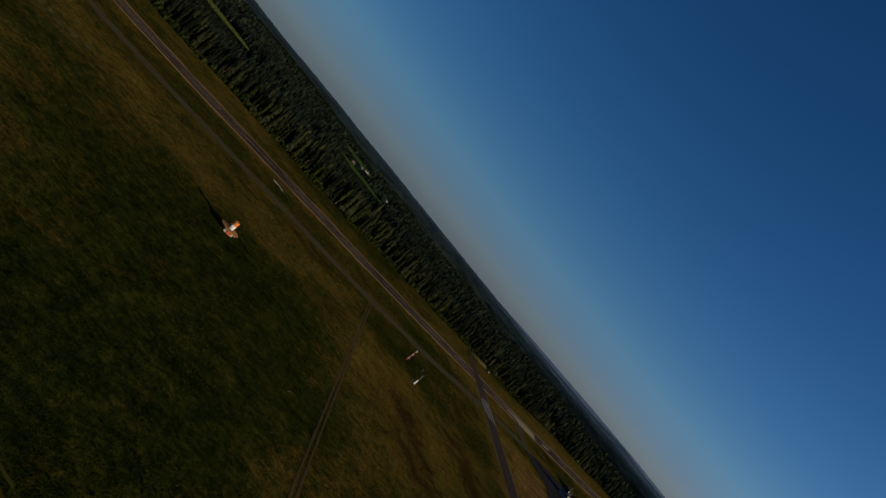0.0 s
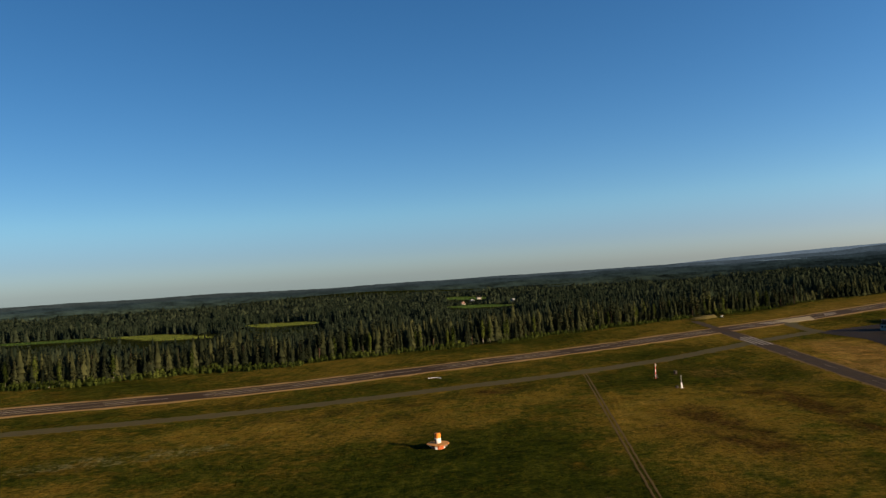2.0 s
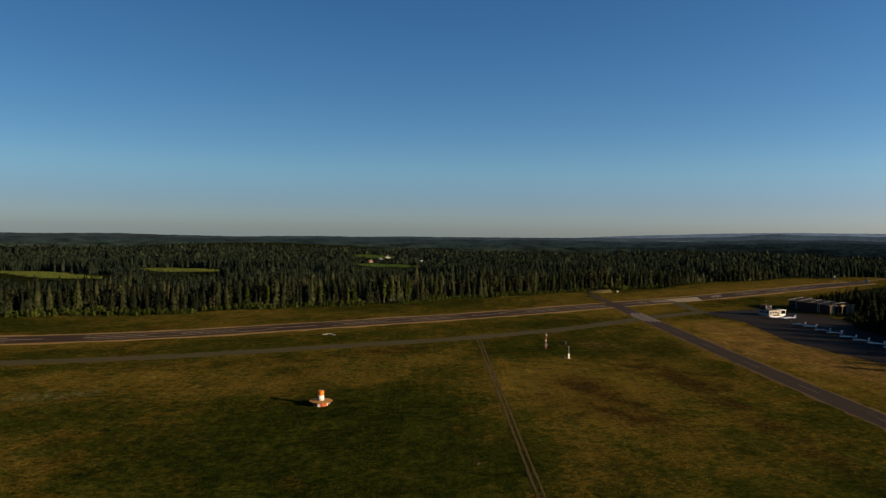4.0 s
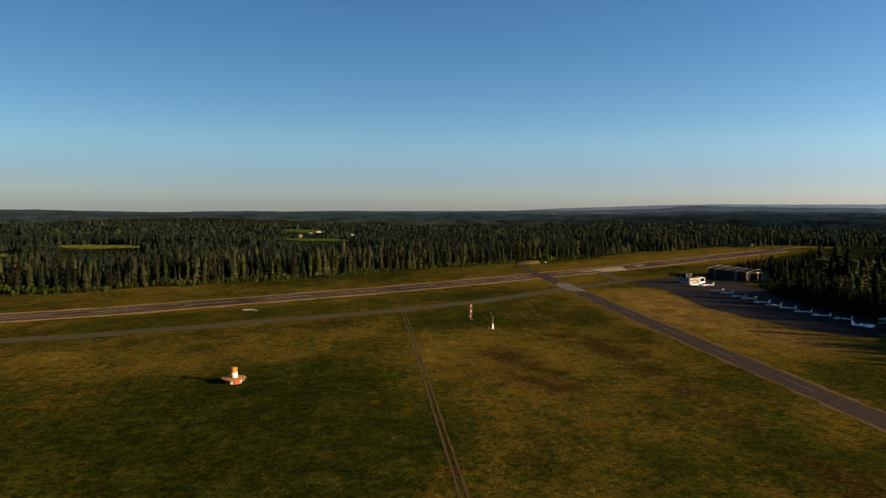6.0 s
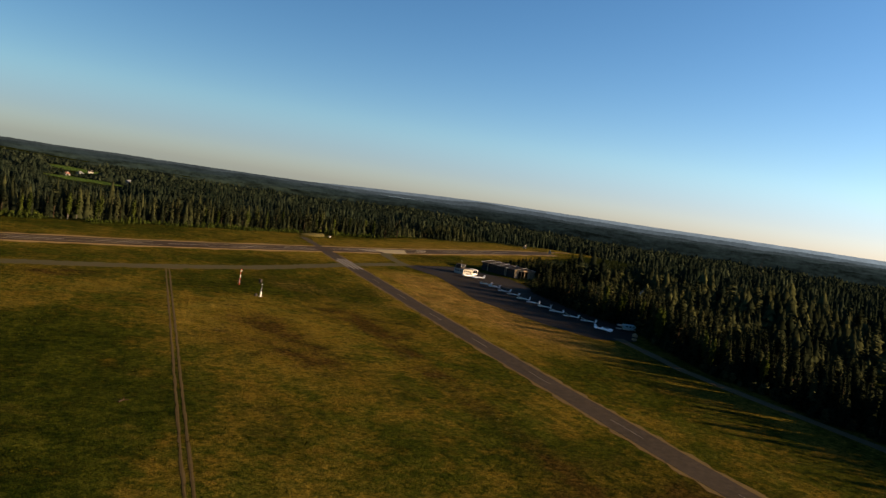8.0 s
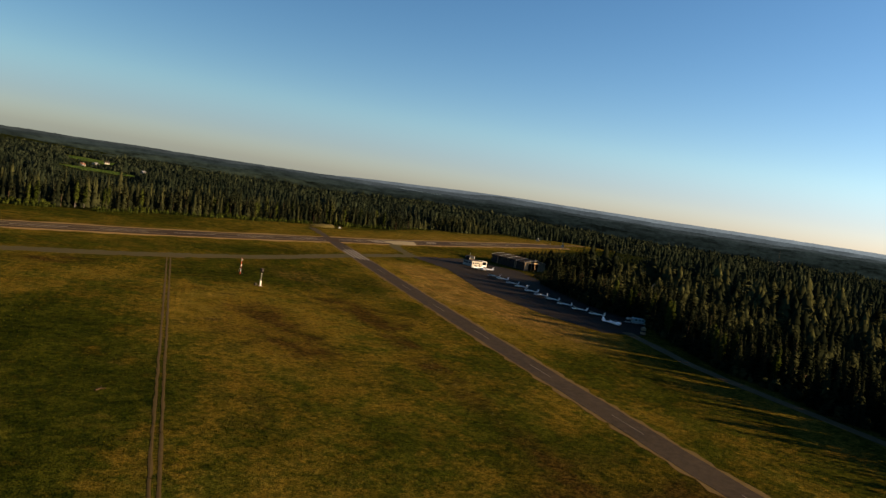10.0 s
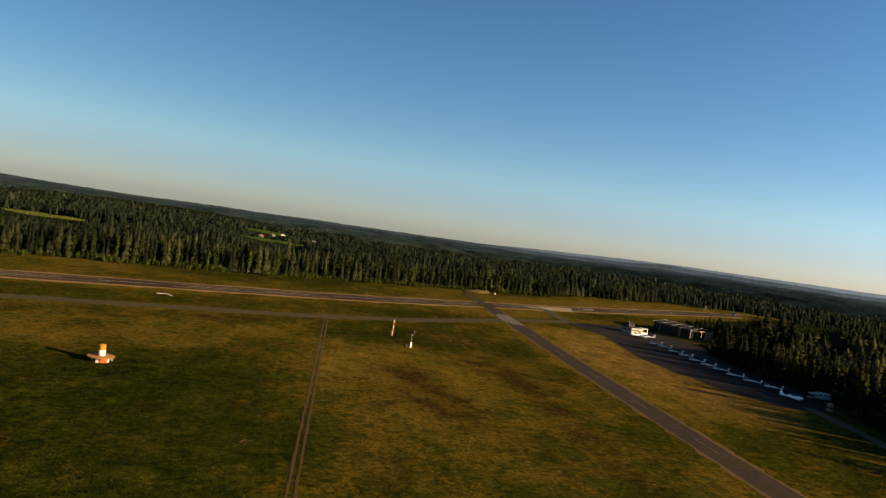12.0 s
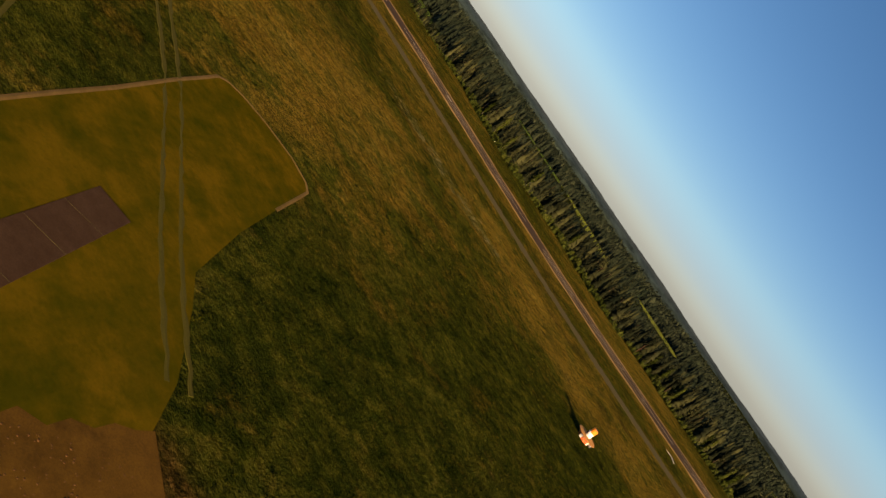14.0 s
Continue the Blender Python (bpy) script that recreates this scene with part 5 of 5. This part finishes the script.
def light_plane(m, label):
    th = thing("light_aeroplane", m, label, "aeroplane")
    part("fuselage", loft(bmesh.new(), [(2.9, 0.3, 0.32, 1.2), (2.3, 0.45, 0.45, 1.2), (1.0, 0.52, 0.6, 1.25), (-0.6, 0.45, 0.55, 1.3), (-2.5, 0.22, 0.28, 1.35), (-4.6, 0.08, 0.12, 1.4)]), WHITE, th, smooth=True)
    part("cabin", loft(bmesh.new(), [(1.5, 0.1, 0.05, 1.7), (0.9, 0.42, 0.4, 1.8), (-0.3, 0.42, 0.42, 1.8), (-1.4, 0.1, 0.08, 1.65)]), DARK_GLASS, th, "dark glazed cabin", True)
    for s in (-1, 1):
        bm = bmesh.new()
        wing(bm, (0.5, 0.4 * s, 0.95), (0.45, 5.2 * s, 1.25), 1.6, 1.2, 0.22)
        part("wing", bm, WHITE, th)
        bm = bmesh.new()
        wing(bm, (-4.2, 0, 1.5), (-4.3, 1.6 * s, 1.5), 0.9, 0.65, 0.08)
        part("tailplane", bm, WHITE, th)
        bm = bmesh.new()
        rod(bm, (0.2, 1.1 * s - 0.08, 0.2), (0.2, 1.1 * s + 0.08, 0.2), 0.22, seg=12)
        part("wheel", bm, RUBBER, th)
        bm = bmesh.new()
        rod(bm, (0.2, 1.1 * s, 0.25), (0.3, 0.9 * s, 1.0), 0.06, seg=6)
        part("leg", bm, STEEL, th)
    bm = bmesh.new()
    vs = [bm.verts.new((x, y, z)) for y in (-0.06, 0.06) for x, z in ((-3.3, 1.5), (-4.7, 1.4), (-4.95, 2.9), (-4.35, 2.95))]
    for q in ((0, 1, 2, 3), (7, 6, 5, 4), (0, 4, 5, 1), (1, 5, 6, 2), (2, 6, 7, 3), (3, 7, 4, 0)):
        bm.faces.new([vs[i] for i in q])
    part("fin", bm, WHITE, th)
    part("spinner", loft(bmesh.new(), [(3.2, 0.02, 0.02, 1.2), (3.05, 0.14, 0.14, 1.2), (2.88, 0.18, 0.18, 1.2)], 10), RED, th, smooth=True)
    for s in (-1, 1):
        bm = bmesh.new()
        box(bm, 3.0, 0.45 * s, 1.2, 0.04, 0.8, 0.12)
        part("propeller_blade", bm, DARK_WOOD, th)
    bm = bmesh.new()
    rod(bm, (2.2, -0.07, 0.18), (2.2, 0.07, 0.18), 0.19, seg=12)
    part("nose_wheel", bm, RUBBER, th)
    bm = bmesh.new()
    rod(bm, (2.2, 0, 0.2), (2.2, 0, 0.9), 0.05, seg=6)
    part("nose_leg", bm, STEEL, th)
    return th


def build_caravan():
    th = thing("caravan_trailer", on_land(290.0, 144.4, -42), "pale blue trailer with a load on its front", "trailer")
    bm = bmesh.new()
    box(bm, 0.6, 0, 1.6, 5.4, 2.3, 2.0, bevel=0.25)
    part("body", bm, BLUE, th)
    bm = bmesh.new()
    box(bm, -3.2, 0, 1.9, 2.4, 2.1, 0.6, bevel=0.1)
    part("load", bm, STONE, th, "pale wrapped load")
    bm = bmesh.new()
    box(bm, -0.6, 0, 0.5, 8.4, 1.9, 0.25)
    part("chassis", bm, STEEL, th)
    for px in (-2.6, 1.2, 2.2):
        for s in (-1, 1):
            bm = bmesh.new()
            rod(bm, (px, 1.0 * s - 0.12, 0.38), (px, 1.0 * s + 0.12, 0.38), 0.38, seg=14)
            part("wheel", bm, RUBBER, th)
    for px in (-0.8, 0.8, 2.2):
        bm = bmesh.new()
        box(bm, px, -1.17, 1.9, 0.8, 0.05, 0.6)
        part("window", bm, DARK_GLASS, th)


def build_tank():
    th = thing("fuel_tank", on_land(271.8, 131.9), "small upright tan tank with a dark band beside the road", "tank")
    part("shell", lathe(bmesh.new(), [(0.95, 0.0), (1.0, 0.1), (1.0, 2.3), (0.85, 2.55), (0.3, 2.65)], 22), PALE_BOARD, th, smooth=False)
    part("band", lathe(bmesh.new(), [(1.01, 0.95), (1.03, 1.0), (1.03, 1.4), (1.01, 1.45)], 22), DARK_WOOD, th, "dark band")
    bm = bmesh.new()
    rod(bm, (0, 0, 2.6), (0, 0, 2.9), 0.12, seg=8)
    part("cap", bm, STEEL, th)


def house(x, y, turn, size, wall, roof, label, name="farmhouse", storeys=1):
    sx, sy, h = size
    th = thing(name, on_land(x, y, turn, -0.3), label, "house", "farm buildings beyond the wood")
    bm = bmesh.new()
    box(bm, 0, 0, h / 2, sx, sy, h)
    part("wall", bm, wall, th)
    rise = sy * 0.38
    for s in (-1, 1):
        bm = bmesh.new()
        f = bm.faces.new([bm.verts.new(p) for p in ((-sx / 2 - 0.5, s * (sy / 2 + 0.5), h - 0.2), (sx / 2 + 0.5, s * (sy / 2 + 0.5), h - 0.2), (sx / 2 + 0.5, 0, h + rise), (-sx / 2 - 0.5, 0, h + rise))])
        bmesh.ops.solidify(bm, geom=[f], thickness=0.25)
        part("roof", bm, roof, th)
        bm = bmesh.new()
        bm.faces.new([bm.verts.new(p) for p in ((s * sx / 2, -sy / 2, h), (s * sx / 2, sy / 2, h), (s * sx / 2, 0, h + rise))])
        bmesh.ops.solidify(bm, geom=bm.faces[:], thickness=0.2)
        part("gable", bm, wall, th)
    for k in range(max(2, int(sx / 4))):
        for s in (-1, 1):
            bm = bmesh.new()
            box(bm, -sx / 2 + 2 + k * (sx - 4) / max(1, int(sx / 4) - 1), s * sy / 2, h * 0.55, 1.2, 0.12, 1.3)
            part("window", bm, DARK_GLASS, th)
    bm = bmesh.new()
    box(bm, sx * 0.2, 0, h + rise, 0.8, 0.8, 1.6)
    part("chimney", bm, STONE, th)


def build_radio_mast():
    th = thing("lattice_mast", on_land(621, 201) @ Matrix.Scale(0.88, 4), "slender grey lattice radio mast standing in the wood", "mast")
    for k in range(3):
        a = k * 2.094
        bm = bmesh.new()
        rod(bm, (0.9 * math.cos(a), 0.9 * math.sin(a), -0.3), (0.35 * math.cos(a), 0.35 * math.sin(a), 34), 0.06, 0.04, 6)
        part("leg", bm, METAL_ROOF, th)
    for k in range(17):
        z0, z1 = 2 * k, 2 * k + 2
        for j in range(3):
            a, b = j * 2.094, (j + 1) * 2.094
            r0, r1 = 0.9 - 0.55 * z0 / 34, 0.9 - 0.55 * z1 / 34
            bm = bmesh.new()
            rod(bm, (r0 * math.cos(a), r0 * math.sin(a), z0), (r1 * math.cos(b), r1 * math.sin(b), z1), 0.025, seg=4)
            part("brace", bm, METAL_ROOF, th)


def build_boundary_things():
    th = thing("pale_shed", on_land(362, 425, 10) @ Matrix.Scale(0.5, 4), "small white shed beside a sandy heap", "shed")
    bm = bmesh.new()
    box(bm, 0, 0, 1.0, 3.4, 2.2, 2.1, bevel=0.04)
    part("wall", bm, STONE, th)
    bm = bmesh.new()
    box(bm, 0, 0, 2.15, 3.8, 2.6, 0.16, bevel=0.03)
    part("roof", bm, METAL_ROOF, th)
    bm = bmesh.new()
    box(bm, 0.4, -1.12, 0.95, 0.9, 0.06, 1.8)
    part("door", bm, DARK_WOOD, th)
    rng = random.Random(5)
    bm = bmesh.new()
    bmesh.ops.create_icosphere(bm, subdivisions=3, radius=1.0)
    for v in bm.verts:
        n = noise.noise(v.co * 1.7)
        v.co = Vector((v.co.x * 13 * (1 + 0.3 * n), v.co.y * 4 * (1 + 0.3 * n), max(-0.3, v.co.z * 2.0 * (1 + 0.5 * n))))
    ob = part("sand_heap", bm, GRAVEL)
    ob.matrix_basis = on_land(350, 428, 8, 0.1)
    tagged(ob, "low pale heap of sand at the edge of the wood", "heap")
    # round stone by the mown plot
    bm = bmesh.new()
    bmesh.ops.create_icosphere(bm, subdivisions=3, radius=0.8)
    for v in bm.verts:
        v.co *= 1 + 0.25 * noise.noise(v.co * 2.1)
        v.co.z *= 0.7
    ob = part("boulder", bm, STONE)
    ob.matrix_basis = on_land(9.3, 44.2, 30, 0.35)
    tagged(ob, "pale rounded boulder in the grass", "stone")
    # runway edge marker boards
    for k, (x, y) in enumerate(((-66, 396), (-62, 399), (-58, 402), (598, 400))):
        m = thing("marker_board", on_land(x, y, 20 * k), "low pale marker board in the grass", "marker", "marker boards")
        bm = bmesh.new()
        box(bm, 0, 0, 0.45, 1.2, 0.25, 0.5, bevel=0.03)
        part("board", bm, STONE, m)
        for s in (-1, 1):
            bm = bmesh.new()
            box(bm, 0.4 * s, 0, 0.1, 0.1, 0.2, 0.5)
            part("foot", bm, DARK_WOOD, m)


build_beacon()
build_banded_mast()
build_weather_mast()
build_instrument_box()
build_landing_tee()
build_control_building()
build_hangar()
GLIDERS = ((317.0, 242.6, 101), (314.5, 235.0, 97), (308.0, 223.6, 104), (304.7, 215.6, 99), (298.8, 205.2, 103), (294.7, 196.8, 96),
           (291.6, 188.2, 95), (287.0, 178.7, 100), (284.0, 169.2, 104), (283.2, 160.1, 100))
first = glider(on_land(*GLIDERS[0]), 1)
for row in GLIDERS[1:]:
    copy_thing(first, on_land(*row))
light_plane(on_land(272.8, 145.1, -44), "white low-wing aeroplane with a tall fin on the apron")
light_plane(on_land(329.8, 265.1, 150), "white aeroplane parked in front of the control building")
light_plane(on_land(331.6, 260.0, 128), "white low-wing aeroplane in the evening sun")
build_caravan()
build_tank()
house(494, 1022, 25, (8, 6, 2.8), STONE, STEEL, "grey farmhouse with a pale metal roof")
house(418, 1040, 15, (6, 5, 2.6), STONE, RED_ROOF, "grey farmhouse with a brown roof")
house(560, 1300, -10, (8, 6, 3.5), STONE, METAL_ROOF, "long grey barn with a dark roof", "barn")
house(472, 1130, 35, (8, 6, 2.8), STONE, STEEL, "grey outbuilding with a metal roof", "barn")
house(160, 800, 10, (4.5, 3.5, 2.4), STONE, METAL_ROOF, "small pale cabin in the wood", "cabin")
house(402, 193, 20, (4, 3.5, 6.0), WHITE_PAINT, METAL_ROOF, "white cabin half hidden in the wood", "cabin")
house(600, 387, 30, (3.6, 2.4, 2.0), STONE, METAL_ROOF, "small pale site cabin beyond the runway's end", "site_cabin")
house(610, 423, -15, (2.6, 2.2, 1.8), STONE, METAL_ROOF, "small pale site cabin in the dry grass", "site_cabin")
build_radio_mast()
build_boundary_things()


def build_lake():
    bm = bmesh.new()
    rows = []
    for i in range(25):
        a = radians(42.6 + 3.6 * i / 24)
        r0 = 3180 + 60 * math.sin(i * 0.9)
        rows.append([bm.verts.new((r * math.cos(a), r * math.sin(a), 14.5)) for r in (r0, r0 + 190 * math.sin(math.pi * (i + 0.5) / 25))])
    for a, b in zip(rows, rows[1:]):
        bm.faces.new((a[0], a[1], b[1], b[0]))
    bmesh.ops.recalc_face_normals(bm, faces=bm.faces[:])
    tagged(part("water", bm, WATER_M), "far pale lake between wooded ridges", "lake", kind="structure")


def build_tussocks():
    """Coarse weeds and tussocks in the rough ground nearest to the camera's way."""
    rng = np.random.default_rng(12)
    vs, ts = [], []
    pr = random.Random(3)
    for k in range(9):
        a, l, h = pr.random() * 6.28, pr.uniform(0.18, 0.4), pr.uniform(0.25, 0.6)
        n = len(vs)
        ca, sa = math.cos(a), math.sin(a)
        vs += [(-0.1 * sa, 0.1 * ca, 0), (0.1 * sa, -0.1 * ca, 0), (l * ca, l * sa, h)]
        ts += [(n, n + 1, n + 2)]
    tpl = [("weed", 1, (np.array(vs, np.float32), np.array(ts, np.int32)))]
    x, y = scatter(rng, -60, 110, 40, 235, 1.15)
    n = waves(x, y, 14, 4) + waves(x, y, 45, 6)
    mown = (y < 115) & (x > np.interp(y, [34, 56, 76, 97, 105], [-8, -13.6, -19.6, -26.2, -28])) & (x < np.interp(y, [38, 52, 62, 72.6, 85, 112], [26, 18, 12.5, 2.6, -2, -10]))
    keep = (n > -0.2) & ~mown & (rng.uniform(0, 1, len(x)) < np.where(y < 130, 0.7, 0.3)) & (np.hypot(x - 54.8, y - 187.2) > 4)
    m = foliage_material("meadow_weeds", (0.018, 0.022, 0.003), (0.042, 0.044, 0.005), (0.10, 0.082, 0.010))
    ob = plant("tussocks", x[keep], y[keep], tpl, "coarse weeds and grass tussocks in the meadow", rng, (0.35, 0.9), m)
    tagged(ob, category="grass")


def build_spoil():
    """Reddish clods and stones spread over the bare ground beside the mown plot."""
    rng = random.Random(23)
    bm = bmesh.new()
    for _ in range(260):
        a, q = rng.random() * 6.28, math.sqrt(rng.random())
        x, y, s = 14.0 + 3.2 * q * math.cos(a) + 4 * q * math.sin(a), 44 + 9 * q * math.sin(a), rng.uniform(0.03, 0.09)
        r = bmesh.ops.create_icosphere(bm, subdivisions=1, radius=s)
        for v in r["verts"]:
            v.co = Vector((x, y, float(land(x, y)) + 0.05 + 0.25 * s)) + Vector((v.co.x * rng.uniform(0.7, 1.4), v.co.y * rng.uniform(0.7, 1.4), v.co.z * rng.uniform(0.25, 0.5)))
    m = plain("reddish_clods", (0.07, 0.034, 0.012), 0.95, 0, 0.5, 1.5, 0.05)
    tagged(part("spoil", bm, m), "reddish clods and stones on the bare ground", "rubble", kind="stuff")


def build_branch():
    th = thing("fallen_branch", on_land(67.5, 127.8, 25), "dry reddish forked branch lying in the meadow", "branch")
    bm = bmesh.new()
    rod(bm, (-1.1, 0, 0.08), (0.2, 0.1, 0.14), 0.10, 0.08, 7)
    part("stem", bm, BARK, th)
    for k, (x, y, z) in enumerate(((1.0, 0.6, 0.35), (0.9, -0.5, 0.2), (0.3, 0.8, 0.3))):
        bm = bmesh.new()
        rod(bm, (0.15 - 0.2 * k, 0.08, 0.13), (x, y, z), 0.07, 0.03, 6)
        part("twig", bm, BARK, th)


build_spoil()
build_branch()
build_lake()
build_tussocks()
